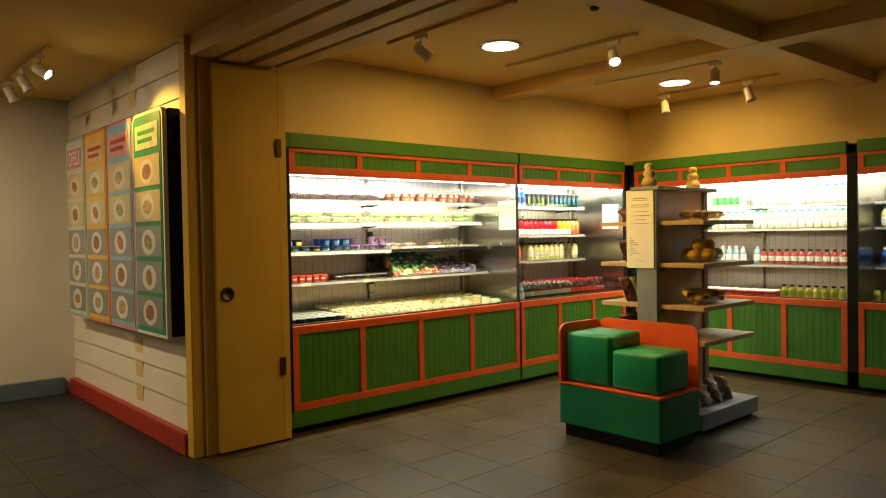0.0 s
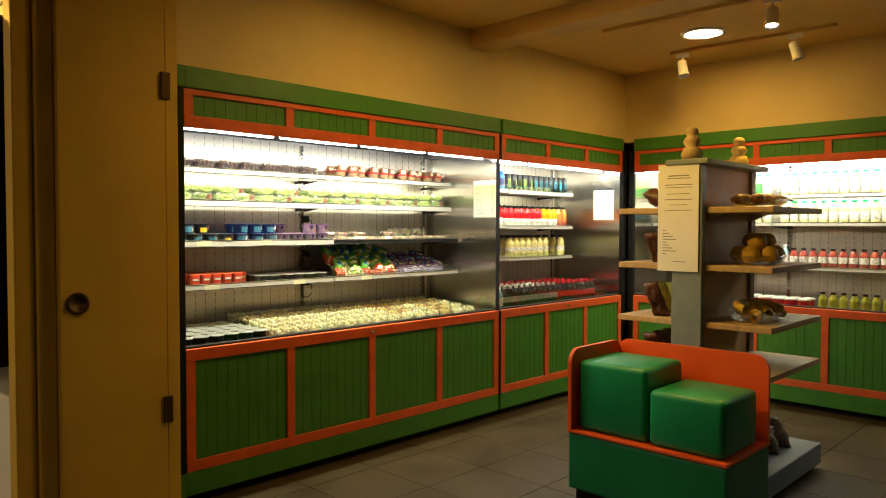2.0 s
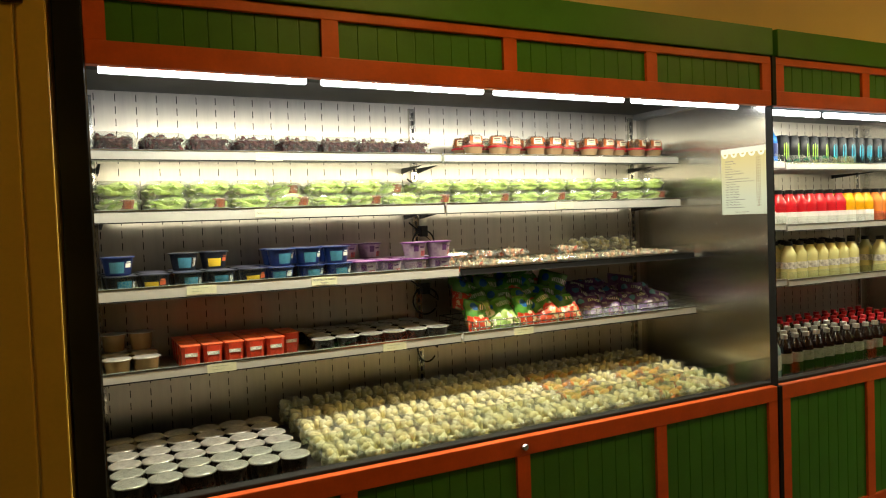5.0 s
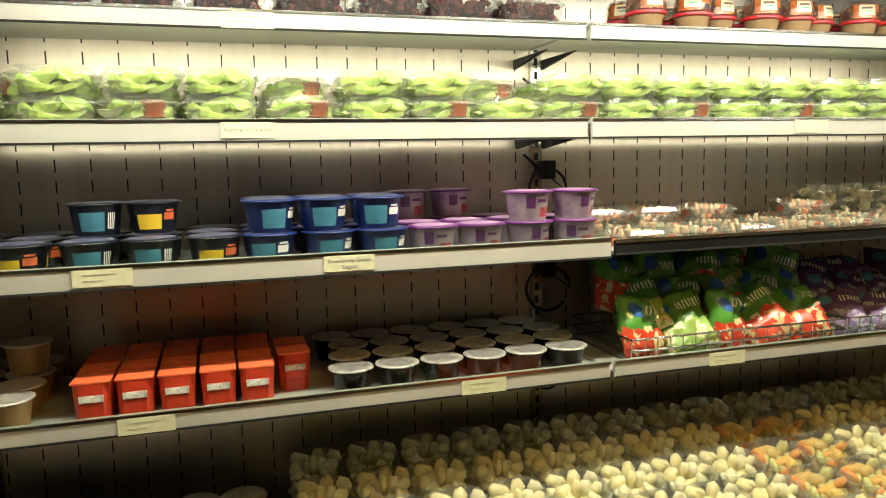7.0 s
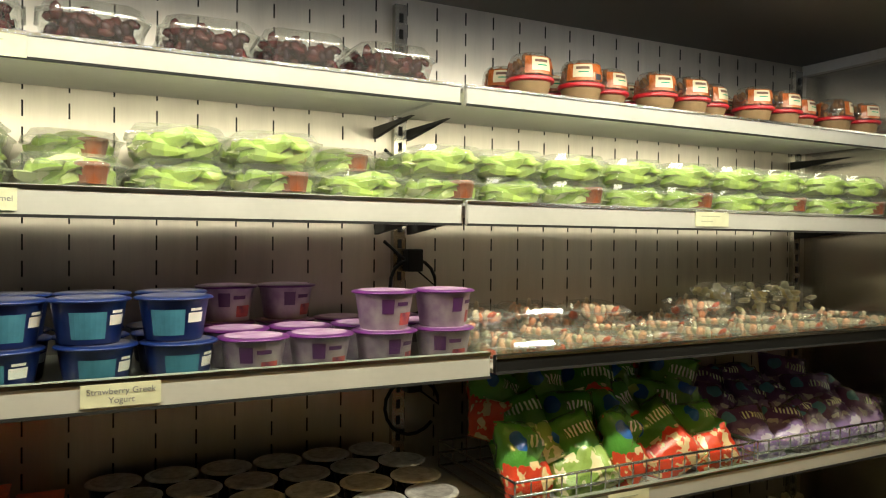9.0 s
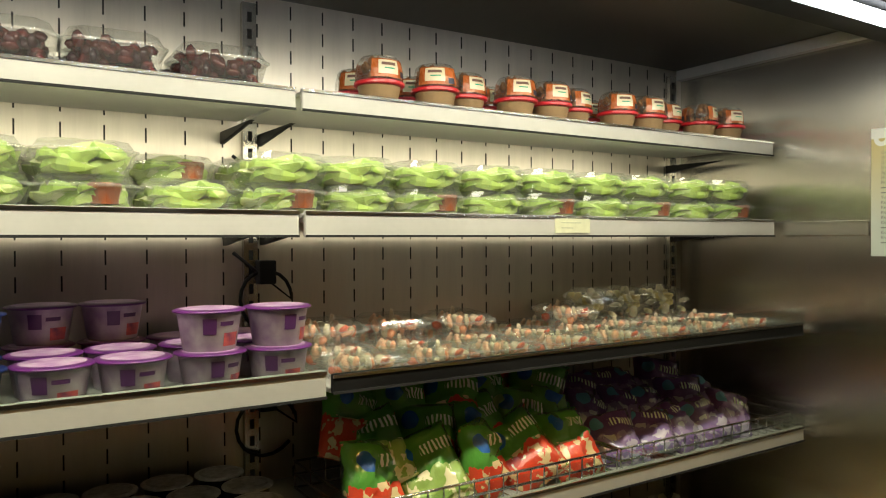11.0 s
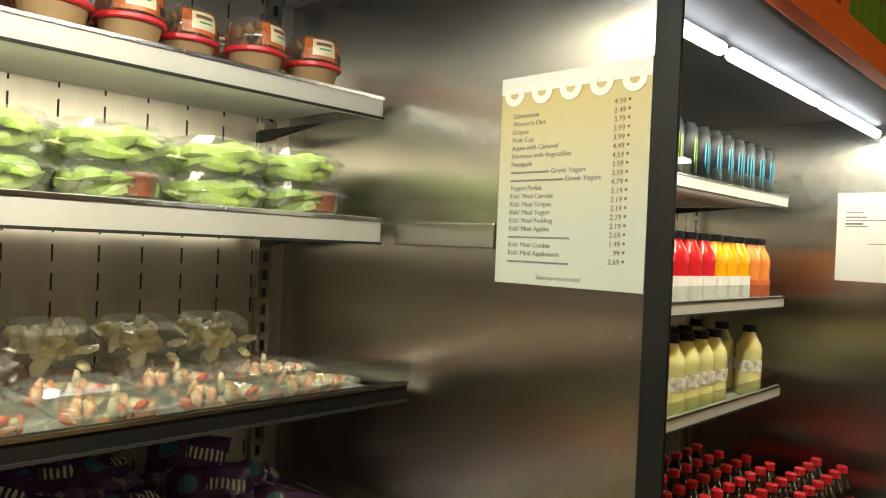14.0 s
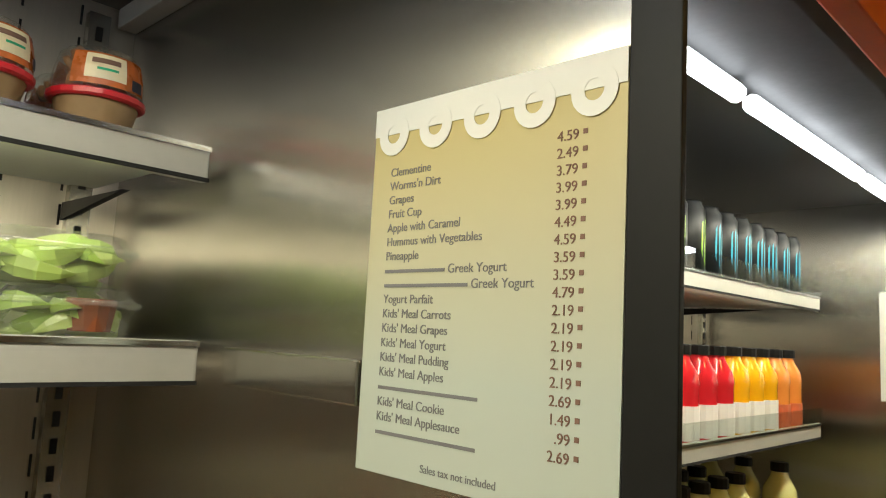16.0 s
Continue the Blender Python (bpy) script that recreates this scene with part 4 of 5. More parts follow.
choc = cup("black pudding cup with a silver foil lid", "pudding cups", M_CHOC, M_FOIL, 0.040, 0.052, None, M_FOILP)
cara = cup("caramel pudding cup with a foil lid", "pudding cups", M_TANCUP, M_FOIL, 0.040, 0.058)
for i in range(6):
    for k in range(4):
        place(choc, 3.655 + i * 0.089 + 0.012 * (k % 3), F + 0.455 + k * 0.087, 1.068, rng.uniform(0, 360))
for k in range(4):
    for i in range(2):
        place(cara, 3.0 + i * 0.083, F + 0.452 + k * 0.082, 1.068)
for i in range(2):
    place(cara, 3.0 + i * 0.083, F + 0.61, 1.127)
pud = empty("pudding_box", (0, 0, -5), "red pudding cup with an orange top", "food box", "red pudding boxes")
bm = bmesh.new()
add_tub(bm, 0.066, 0.066, 0.088, 0.075, 0.075)
part("box_body", bm, M_REDBOX, pud)
part("box_top", box(-0.0385, 0.0385, -0.0385, 0.0385, 0.0885, 0.0925, 0.001), M_ORLID, pud, "orange printed foil top")
part("print_band", box(-0.024, 0.024, -0.0385, -0.0365, 0.05, 0.064), M_PRINT, pud, "pale printed band")
pud.scale = (0.80, 0.80, 0.82)
for i in range(5):
    for k in range(4):
        place(pud, 3.215 + i * 0.067 + rng.uniform(-0.002, 0.002), F + 0.458 + k * 0.067, 1.068, rng.uniform(-1.5, 1.5))
place(pud, 3.555, F + 0.53, 1.068, 2)
place(pud, 3.555, F + 0.60, 1.068, -2)
drop(choc, pud)


def wire_tray(x0, x1, y0, y1, z):
    e = empty("wire_tray", (0, 0, 0), "shallow chrome wire tray", "wire tray", "wire trays")
    for zz in (z + 0.003, z + 0.028, z + 0.052):
        part("rim_wire", tube([(x0, y0, zz), (x1, y0, zz), (x1, y1, zz), (x0, y1, zz), (x0, y0, zz)], 0.0026, 1), M_CHROME, e)
    n = int((x1 - x0) / 0.03)
    for i in range(n + 1):
        x = x0 + (x1 - x0) * i / n
        part("wire", tube([(x, y0 - 0.001, z + 0.053), (x, y0, z + 0.003), (x, y1, z + 0.003), (x, y1, z + 0.053)], 0.0016, 1), M_CHROME, e)
    return e


wire_tray(4.235, 4.79, F + 0.425, F + 0.70, 1.069)
wire_tray(4.80, 5.365, F + 0.425, F + 0.70, 1.069)
b1 = [bag("green and red snack bag with a blue mark", "snack bags", M_BAG1, 0.125, 0.150, 0.060, s) for s in (1, 2, 21)]
b2 = bag("green apple snack bag with a blue mark", "snack bags", M_BAG2, 0.125, 0.15, 0.060, 3)
b3 = [bag("crinkled lilac sandwich bag in a tray", "lilac bags", M_BAG3, 0.12, 0.125, 0.05, s) for s in (4, 5)]
for k, (z, y, n, tilt) in enumerate(((1.128, 0.462, 5, 62), (1.160, 0.525, 5, 58), (1.205, 0.580, 5, 64), (1.225, 0.650, 4, 70))):
    for i in range(n):
        place((b1[i % 3], b2, b1[(i + 1) % 3], b1[2])[(i + k) % 4], 4.295 + i * 0.108 + (0.04 if k % 2 else 0) + rng.uniform(-0.014, 0.014), F + y + 0.03 + rng.uniform(-0.01, 0.01), z, rng.uniform(-38, 38), tilt + rng.uniform(-20, 12), rng.uniform(-30, 30))
for k, (z, y, n, tilt) in enumerate(((1.112, 0.462, 5, 40), (1.145, 0.53, 5, 46), (1.178, 0.60, 4, 50))):
    for i in range(n):
        place(b3[(i + k) % 2], 4.87 + i * 0.092 + rng.uniform(-0.012, 0.012), F + y + 0.045, z, rng.uniform(-40, 40), tilt + rng.uniform(-12, 12), rng.uniform(-20, 20))
drop(b2, *b1, *b3)

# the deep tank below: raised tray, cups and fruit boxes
tagged(part("tank_riser", box(2.95, 5.40, F + 0.078, F + 0.775, 0.722, 0.752), M_STEELC), "steel tray, toned dark, at the bottom of the case", "tray")
tk = cup("black cup with a white foil lid", "tank cups", M_CHOC, M_FOIL, 0.043, 0.085)
for i in range(6):
    for k in range(6):
        place(tk, 3.0 + i * 0.09, F + 0.14 + k * 0.09, 0.752, rng.uniform(0, 360))
pine = clamshell("pineapple chunks in a clear box", "fruit boxes", M_PINE, 0.118, 0.118, 0.085, 36, 0.046, 6)
mel = clamshell("mixed melon chunks in a clear box", "fruit boxes", M_MELON, 0.118, 0.118, 0.085, 36, 0.046, 7)
for i in range(14):
    for k in range(5):
        p = mel if (i in (8, 9, 12) and k in (1, 2, 3)) or (i == 11 and k < 3) else pine
        if i * 0.124 + k * 0.0 < 1.75:
            place(p, 3.60 + i * 0.124 + rng.uniform(-0.004, 0.004), F + 0.15 + k * 0.124, 0.752 + 0.01 * k, rng.uniform(-5, 5))
drop(tk, pine, mel, cara)

# power cords on the back panel
for k, z in enumerate((0.98, 1.42, 1.60, 1.18)):
    e = empty("power_cord", (4.20, F + D - 0.02, z), "looped black power cord on the case back", "cable", "power cords")
    pts = [(0.045 * math.cos(a) * (1 + 0.1 * k), -0.008 - 0.004 * math.sin(a * 2), 0.055 * math.sin(a)) for a in [i * 0.35 for i in range(17)]]
    part("cord", tube([(-0.06, 0, 0.09)] + pts, 0.0035, 2), M_BLACK, e)
    part("plug", box(-0.016, 0.016, -0.022, 0.008, 0.03, 0.075, 0.003), M_BLACK, e)

# price tickets
M_TICKET = surface("pale_green_card", (0.62, 0.62, 0.42), 0.5)
for x, zt, v, words in ((3.49, 1.579, 0.475, ("Apple and Caramel",)), (4.72, 1.579, 0.475, ()), (3.25, 1.342, 0.40, ()), (3.65, 1.342, 0.40, ("Strawberry Greek", "Yogurt")), (3.3, 1.09, 0.40, ()), (3.9, 1.09, 0.40, ()), (4.45, 1.09, 0.40, ()), (3.5, 1.768, 0.475, ())):
    e = empty("price_ticket", (x, F + v, zt), "small pale green printed shelf ticket", "price ticket", "price tickets")
    part("card", box(-0.045, 0.045, -0.0025, -0.0005, -0.034, -0.006), M_TICKET, e)
    for q, word in enumerate(words):
        part("text_line", moved(lettering(word, 0.0105, "CENTER"), Matrix.Translation((0, -0.0028, -0.0185 - q * 0.011 + (0 if len(words) > 1 else -0.004))) @ pose(0, 0, 0, 90)), M_INK, e)
    if not words:
        for q in (0, 1):
            part("print_line", box(-0.030, 0.02 - 0.02 * q, -0.0032, -0.0026, -0.0150 - q * 0.010, -0.0135 - q * 0.010), M_FAINT, e)

# ---------- drinks case ----------
sg = bottle("green soda bottle with a white label", "soda bottles", M_SODAG, M_CAPG, M_WHITEP, 0.034, 0.205)
bw = bottle("blue water bottle with a blue cap", "water bottles", M_BLUEB2, M_WHITEP, M_BLUEC, 0.033, 0.19)
vr = bottle("red juice bottle with a white label", "juice bottles", M_JUICER, M_BLACK, M_WHITEP, 0.036, 0.19, 0.017, (0.10, 0.42))
vy = bottle("yellow juice bottle with a white label", "juice bottles", M_JUICEY, M_BLACK, M_WHITEP, 0.036, 0.19, 0.017, (0.10, 0.42))
vo = bottle("amber juice bottle with an orange label", "juice bottles", M_JUICEO, M_BLACK, M_PEACH, 0.036, 0.19, 0.017, (0.10, 0.36))
lm = bottle("cloudy lemonade bottle with a dark cap", "lemonade bottles", M_LEMON, M_BLACK, M_PRINT, 0.038, 0.205, 0.017, (0.34, 0.5))
so = bottle("bright orange soda bottle on a shelf", "soda bottles", M_SODAO, M_SODAO, M_PEACH, 0.034, 0.205)
cr = bottle("cola bottle with a red cap and red label", "cola bottles", M_COLA, M_REDP, M_REDP, 0.033, 0.20, 0.012, (0.36, 0.58))
cs = bottle("cola bottle with a silver cap and silver label", "cola bottles", M_COLA, M_FOIL, M_FOIL, 0.033, 0.20, 0.012, (0.36, 0.58))
wb = bottle("clear pale blue water bottle", "water bottles", M_WATER, M_WHITEP, M_WHITEP, 0.033, 0.20)
c1, c2 = can("black can with lime claw marks", "energy cans", M_CANG), can("black can with cyan claw marks", "energy cans", M_CANB)
for k in range(3):
    y = F + 0.44 + k * 0.082
    for i in range(3):
        place(sg, 5.51 + i * 0.073, y, 1.719, rng.uniform(0, 90))
        place(bw, 5.80 + i * 0.073, y, 1.719, rng.uniform(0, 90))
    for i in range(12):
        place(c1 if i < 5 else c2, 6.03 + i * 0.0745, y, 1.713, rng.uniform(-25, 25))
    for i in range(18):
        p = vr if i < 13 else vy if i < 16 else vo
        place(p, 5.51 + i * 0.0775 + (0.02 if i > 3 else 0), y, 1.419 if i < 6 else 1.413, rng.uniform(-25, 25))
    for i in range(4):
        place(sg, 5.51 + i * 0.073, y, 1.149)
    place(so, 5.86, y, 1.149)
    for i in range(10):
        if i not in (7, 8):
            place(lm, 6.06 + i * 0.083, y, 1.143, rng.uniform(-25, 25))
tagged(part("tank_riser", box(5.46, 7.17, F + 0.078, F + 0.775, 0.722, 0.742), M_STEELC), "steel tray, toned dark, at the bottom of the drinks case", "tray")
for i in range(21):
    for k in range(6):
        x = 5.52 + i * 0.0745
        if k < (2 if i > 18 else 6):
            p = wb if i < 3 else cs if (k < 3 and i < 13 - k) or (i < 7 and k < 5) else cr
            place(p, x + 0.02 * (k % 2), F + 0.23 + k * 0.077, 0.742, rng.uniform(0, 360))

# ---------- second cooler row ----------
te = bottle("pale tea bottle with a green cap", "tea bottles", M_TEA, M_CAPG, M_PRINT, 0.034, 0.20, 0.018, (0.2, 0.55))
tg = bottle("tea bottle with a green label", "tea bottles", M_TEA, M_CAPG, M_GREENP, 0.034, 0.20, 0.018, (0.2, 0.6))
tr_ = bottle("dark red juice bottle with printed label", "juice bottles", M_TEAR, M_BLACK, M_PRINT, 0.034, 0.17, 0.016, (0.3, 0.6))
ol = bottle("olive-yellow drink bottle with a dark cap", "juice bottles", M_OLIVE, M_BLACK, None, 0.034, 0.17, 0.016)
for k in range(1):
    xx = G + 0.44 + k * 0.082
    for i in range(29):
        y = 4.62 - i * 0.0755
        if 3.62 < y or y < 3.56:
            place(tg if 8 < i < 13 else te if i > 5 else tg, xx, y, 1.678, rng.uniform(0, 360))
            if i > 8:
                place(te, xx, y, 1.443, rng.uniform(0, 360))
            elif k == 0 and i < 8:
                place(c2, xx, y, 1.443, -90 + rng.uniform(-20, 20))
            if i > 15:
                place(tr_, xx, y, 1.078, rng.uniform(0, 360))
            elif i > 3:
                place(wb if i > 9 else ol, xx, y, 1.078, rng.uniform(0, 360))
            if i > 19:
                place(ol, G + 0.20 + k * 0.08, y, 0.742, rng.uniform(0, 360))
for i in range(28):
    y = 2.30 - i * 0.0775
    if i % 7 < 5:
        place(ol if i % 3 else te, G + 0.44, y, 1.443)
    if i < 10:
        place(bw, G + 0.44, y, 1.078)
        place(ol, G + 0.22, y, 0.742)
for i in range(9):
    for k in range(2):
        e = empty("fruit_tub", (G + 0.20 + k * 0.11, 4.08 - i * 0.104, 0.742), "red fruit tub with a white lid", "food cup", "red fruit tubs")
        part("tub_body", lathe([(0.04, 0), (0.048, 0.09)], 14), M_JUICER, e)
        part("lid", lathe([(0.05, 0.09), (0.05, 0.10), (0.04, 0.106)], 14), M_WHITEP, e)
for i in range(3):
    e = empty("sandwich_tray", (G + 0.24, 4.56 - i * 0.15, 0.742), "white wrapped sandwich tray", "food box", "sandwich trays")
    bm = bmesh.new()
    add_tub(bm, 0.2, 0.13, 0.05, 0.21, 0.14)
    part("tray", bm, M_WHITEP, e)
    bm = bmesh.new()
    add_tub(bm, 0.21, 0.14, 0.03, 0.17, 0.10, 0.051)
    part("cover", bm, M_CLEAR, e)
tagged(part("tank_riser", box(G + 0.078, G + 0.775, 2.44, 4.69, 0.722, 0.742), M_STEELC), "steel tray, toned dark, at the bottom of the drinks case", "tray")
tagged(part("tank_riser", box(G + 0.078, G + 0.775, 0.0, 2.38, 0.722, 0.742), M_STEELC), "steel tray, toned dark, at the bottom of the drinks case", "tray")
drop(sg, bw, vr, vy, vo, lm, so, cr, cs, wb, c1, c2, te, tg, tr_, ol)


# ---------- notices ----------
def gradient_card(name):
    m, t, b, n, l = node_mat(name)
    tc, sep, ramp = n.new("ShaderNodeTexCoord"), n.new("ShaderNodeSeparateXYZ"), n.new("ShaderNodeValToRGB")
    l.new(tc.outputs["Generated"], sep.inputs[0])
    l.new(sep.outputs[1], ramp.inputs[0])
    ramp.color_ramp.elements[0].position, ramp.color_ramp.elements[0].color = 0.25, (0.46, 0.51, 0.46, 1)
    ramp.color_ramp.elements[1].position, ramp.color_ramp.elements[1].color = 0.95, (0.58, 0.49, 0.22, 1)
    l.new(ramp.outputs[0], b.inputs["Base Color"])
    b.inputs["Roughness"].default_value = 0.45
    return m


M_CARD = gradient_card("printed_cream_card")


def notice(m, w, h, label, lines=(), scallops=5, text=0.0094, bars=(), card=None):
    e = empty("price_notice", (0, 0, 0), label, "notice", "notices")
    e.matrix_basis = m
    part("card", box(0, w, -h, 0, -0.001, 0.002, 0.0005), card or M_CARD, e)
    part("heading_band", box(0, w, -0.022, 0, 0.0022, 0.0028), M_PAPER, e, "white scalloped heading band")
    for i in range(scallops):
        x = w * (i + 0.5) / scallops
        rr = w / scallops * 0.37
        bm = lathe([(rr, 0), (rr, 0.0003), (rr * 0.42, 0.0003), (rr * 0.42, 0)], 24, at=(x, -0.0225, 0.0029))
        bm.faces.ensure_lookup_table()
        bmesh.ops.delete(bm, geom=[f for f in bm.faces if len(f.verts) > 4], context="FACES")
        part("ring_print", bm, M_PAPER, e, "white printed ring")
    for i, (left, right) in enumerate(lines):
        y = -0.056 - i * 0.01085
        if left.startswith("#"):
            n = int(left[1:3])
            part("print_line", box(0.021, 0.021 + n * 0.0045, y + 0.001, y + 0.0035, 0.0022, 0.0025), M_INK, e)
            left, x = left[3:], 0.024 + n * 0.0045
        else:
            x = 0.021
        if left:
            part("text_line", moved(lettering(left, text), Matrix.Translation((x, y, 0.0024))), M_INK, e)
        if right:
            part("price", moved(lettering(right, text, "RIGHT"), Matrix.Translation((w - 0.033, y + 0.0045, 0.0024))), M_INKB, e)
            part("tax_mark", box(w - 0.030, w - 0.0268, y + 0.007, y + 0.0102, 0.0022, 0.0025), M_INKB, e)
    for x0, x1, y, t in bars:
        part("print_line", box(x0, x1, y - t, y, 0.0022, 0.0026), M_INK, e)
    return e


SIDE = Matrix(((0, 0, -1, 0), (-1, 0, 0, 0), (0, 1, 0, 0), (0, 0, 0, 1)))
PRICES = (("Clementine", "4.59"), ("Worms'n Dirt", "2.49"), ("Grapes", "3.79"), ("Fruit Cup", "3.99"), ("Apple with Caramel", "3.99"), ("Hummus with Vegetables", "4.49"), ("Pineapple", "4.59"),
          ("#14Greek Yogurt", "3.59"), ("#19Greek Yogurt", "3.59"), ("Yogurt Parfait", "4.79"), ("Kids' Meal Carrots", "2.19"), ("Kids' Meal Grapes", "2.19"), ("Kids' Meal Yogurt", "2.19"),
          ("Kids' Meal Pudding", "2.19"), ("Kids' Meal Apples", "2.19"), ("#22", "2.69"), ("Kids' Meal Cookie", "1.49"), ("Kids' Meal Applesauce", ".99"), ("#22", "2.69"))
n1 = notice(Matrix.Translation((5.4035, 5.002, 1.772)) @ SIDE, 0.226, 0.279, "cream price notice with a white scalloped heading on the steel side", PRICES)
part("text_line", moved(lettering("Sales tax not included", 0.0078), Matrix.Translation((0.07, -0.271, 0.0024))), M_INK, n1)
notice(Matrix.Translation((7.1735, 5.06, 1.765)) @ SIDE, 0.217, 0.279, "white notice with a small block of print on the steel side", (), 5, 0.01,
       [(0.025, 0.075, -0.060, 0.003), (0.025, 0.085, -0.075, 0.004), (0.025, 0.14, -0.085, 0.003), (0.025, 0.075, -0.095, 0.006), (0.025, 0.09, -0.105, 0.003), (0.09, 0.16, -0.16, 0.002)], M_PAPER)

# ---------- bread and fruit stand ----------
st = empty("display_stand", (4.98, 3.07, 0), "blue-grey display stand with tan shelves on two sides", "display stand")
part("plinth", box(0.0, 0.86, -0.44, 0.44, 0.03, 0.15, 0.01), M_GREYB, st, "blue-grey plinth with a worn edge")
part("plinth_foot", box(0.03, 0.83, -0.40, 0.40, 0, 0.03), M_BLACK, st)
part("end_post", box(0.0, 0.05, -0.085, 0.085, 0.151, 1.76, 0.005), M_GREYB, st)
part("far_upright", box(0.74, 0.80, -0.06, 0.06, 0.151, 1.76, 0.004), M_TAUPE, st)
part("core_panel", box(0.051, 0.739, -0.04, 0.04, 0.151, 1.76), M_TAN, st)
part("top_cap", box(-0.02, 0.84, -0.12, 0.12, 1.761, 1.79, 0.006), M_GREYB, st)
for s in (-1, 1):
    for z in (1.53, 1.218, 0.909, 0.66):
        part("stand_shelf", box(0.04, 0.80, min(s * 0.042, s * 0.44), max(s * 0.042, s * 0.44), z - 0.032, z, 0.004), M_WOOD if z < 0.7 else M_TAN, st, "tan wooden shelf")
        for u in (0.10, 0.72):
            bm = bmesh.new()
            vs = [bm.verts.new(c) for c in ((u, s * 0.042, z - 0.034), (u, s * 0.16, z - 0.034), (u, s * 0.042, z - 0.08), (u + 0.015, s * 0.042, z - 0.034), (u + 0.015, s * 0.16, z - 0.034), (u + 0.015, s * 0.042, z - 0.08))]
            for q in ((0, 1, 2), (5, 4, 3), (0, 3, 4, 1), (1, 4, 5, 2), (2, 5, 3, 0)):
                bm.faces.new([vs[k] for k in q])
            part("shelf_bracket", bm, M_TAN, st)
for u in (0.05, 0.68):
    fin = empty("wooden_finial", (4.98 + u, 3.07, 1.79), "turned pale wooden finial of stacked balls", "finial", "finials")
    part("turned_wood", lathe([(0.05, 0), (0.058, 0.03), (0.045, 0.062), (0.03, 0.068), (0.047, 0.095), (0.036, 0.122), (0.024, 0.127), (0.036, 0.145), (0.03, 0.168), (0.012, 0.178)], 20), M_WOOD, fin, smooth=True)
notice(Matrix.Translation((4.972, 3.235, 1.765)) @ SIDE, 0.235, 0.585, "long cream menu card on the end of the stand", (), 6, 0.01,
       [(0.06, 0.18, -0.06, 0.006), (0.05, 0.19, -0.075, 0.004), (0.04, 0.20, -0.11, 0.004), (0.04, 0.20, -0.125, 0.003), (0.055, 0.185, -0.16, 0.003), (0.04, 0.20, -0.19, 0.004), (0.07, 0.17, -0.22, 0.003), (0.04, 0.20, -0.25, 0.003)] + [(0.03, 0.05 + 0.02 * (k % 4), -0.36 - 0.016 * k, 0.004) for k in range(9)] + [(0.09, 0.16, -0.53, 0.003)], M_PAPER)


def shallow_bowl(x, y, z, r=0.15):
    e = empty("tray_bowl", (x, y, z), "shallow clear bowl on the stand", "bowl", "stand bowls")
    part("dish", lathe([(r * 0.7, 0.0), (r * 0.75, 0.004), (r, 0.05), (r * 0.985, 0.05), (r * 0.73, 0.007)], 24, m=Matrix.Diagonal((1.5, 0.95, 1, 1))), M_CLEAR, e, smooth=True)
    return e


shallow_bowl(5.36, 2.83, 1.219)
for k in range(13):
    a, rr = k * 2.4, 0.036 * math.sqrt(k % 9)
    fr = empty("orange_fruit", (5.36 + 1.5 * rr * 1.3 * math.cos(a), 2.83 + rr * 1.05 * math.sin(a), 1.228 + (0.07 if k > 8 else 0)), "yellow-orange citrus fruit in a bowl", "fruit", "citrus fruit")
    part("skin", lathe([(0.004, 0.0), (0.028, 0.007), (0.046, 0.028), (0.050, 0.046), (0.040, 0.076), (0.016, 0.092), (0.004, 0.090)], 18), M_ORANGEF, fr, smooth=True)
shallow_bowl(5.33, 2.83, 0.91)
for k in range(9):
    bn = empty("banana", (5.20 + (k % 5) * 0.06, 2.83 + (k // 5) * 0.05 - 0.03, 0.945 + 0.022 * (k % 3)), "ripe yellow banana in a bowl", "fruit", "bananas", rz=40 + k * 31)
    bm = tube([(0.12 * math.sin(a), 0.12 - 0.12 * math.cos(a) - 0.03, 0.012 * math.cos(a * 2)) for a in [-1.0 + i * 0.2 for i in range(11)]], 0.021, 3)
    part("peel", bm, M_BANANA, bn, smooth=True)
shallow_bowl(5.36, 2.83, 1.531)
for k in range(8):
    bd = empty("wrapped_roll", (5.20 + (k % 4) * 0.10, 2.78 + (k // 4) * 0.09, 1.545), "dark glazed roll wrapped in clear film", "pastry", "wrapped rolls", rz=k * 37)
    bmx = bmesh.new()
    bmesh.ops.create_icosphere(bmx, subdivisions=2, radius=1, matrix=Matrix.Translation((0, 0, 0.03)) @ Matrix.Diagonal((0.055, 0.038, 0.03, 1)))
    for v in bmx.verts:
        v.co += Vector((1, 1, 1)) * noise.noise(v.co * 40) * 0.006
    part("crust", bmx, M_BREAD, bd, smooth=True)
cp = surface("crinkled_bag", (0.45, 0.36, 0.28), 0.3, var=0.35, scale=30, coat=0.4)
wr = [bag("dark crusty bread in a clear bag", "bread bags", M_BREAD, 0.10, 0.22, 0.07, 11), bag("crinkled kraft snack bag on the plinth", "bread bags", cp, 0.12, 0.2, 0.07, 12), bag("dark yellow snack bag on the stand", "bread bags", M_OLIVE, 0.1, 0.2, 0.06, 13)]
for i in range(5):
    place(wr[(0, 2, 2, 0, 2)[i]], 5.08 + i * 0.13, 3.30 + 0.02 * (i % 2), 1.005, 90, 70, 12)
    place(wr[0], 5.08 + i * 0.13, 3.30, 1.30, 90, 55, 0)
    place(wr[0], 5.08 + i * 0.13, 3.30, 0.735, 90, 48, 0)
for i in range(4):
    place(wr[1], 5.12 + i * 0.16, 2.80, 0.235, 20 * i, 60, 0)
    place(wr[0], 5.1 + i * 0.15, 3.28, 1.58, 20 * i, 20, 0)
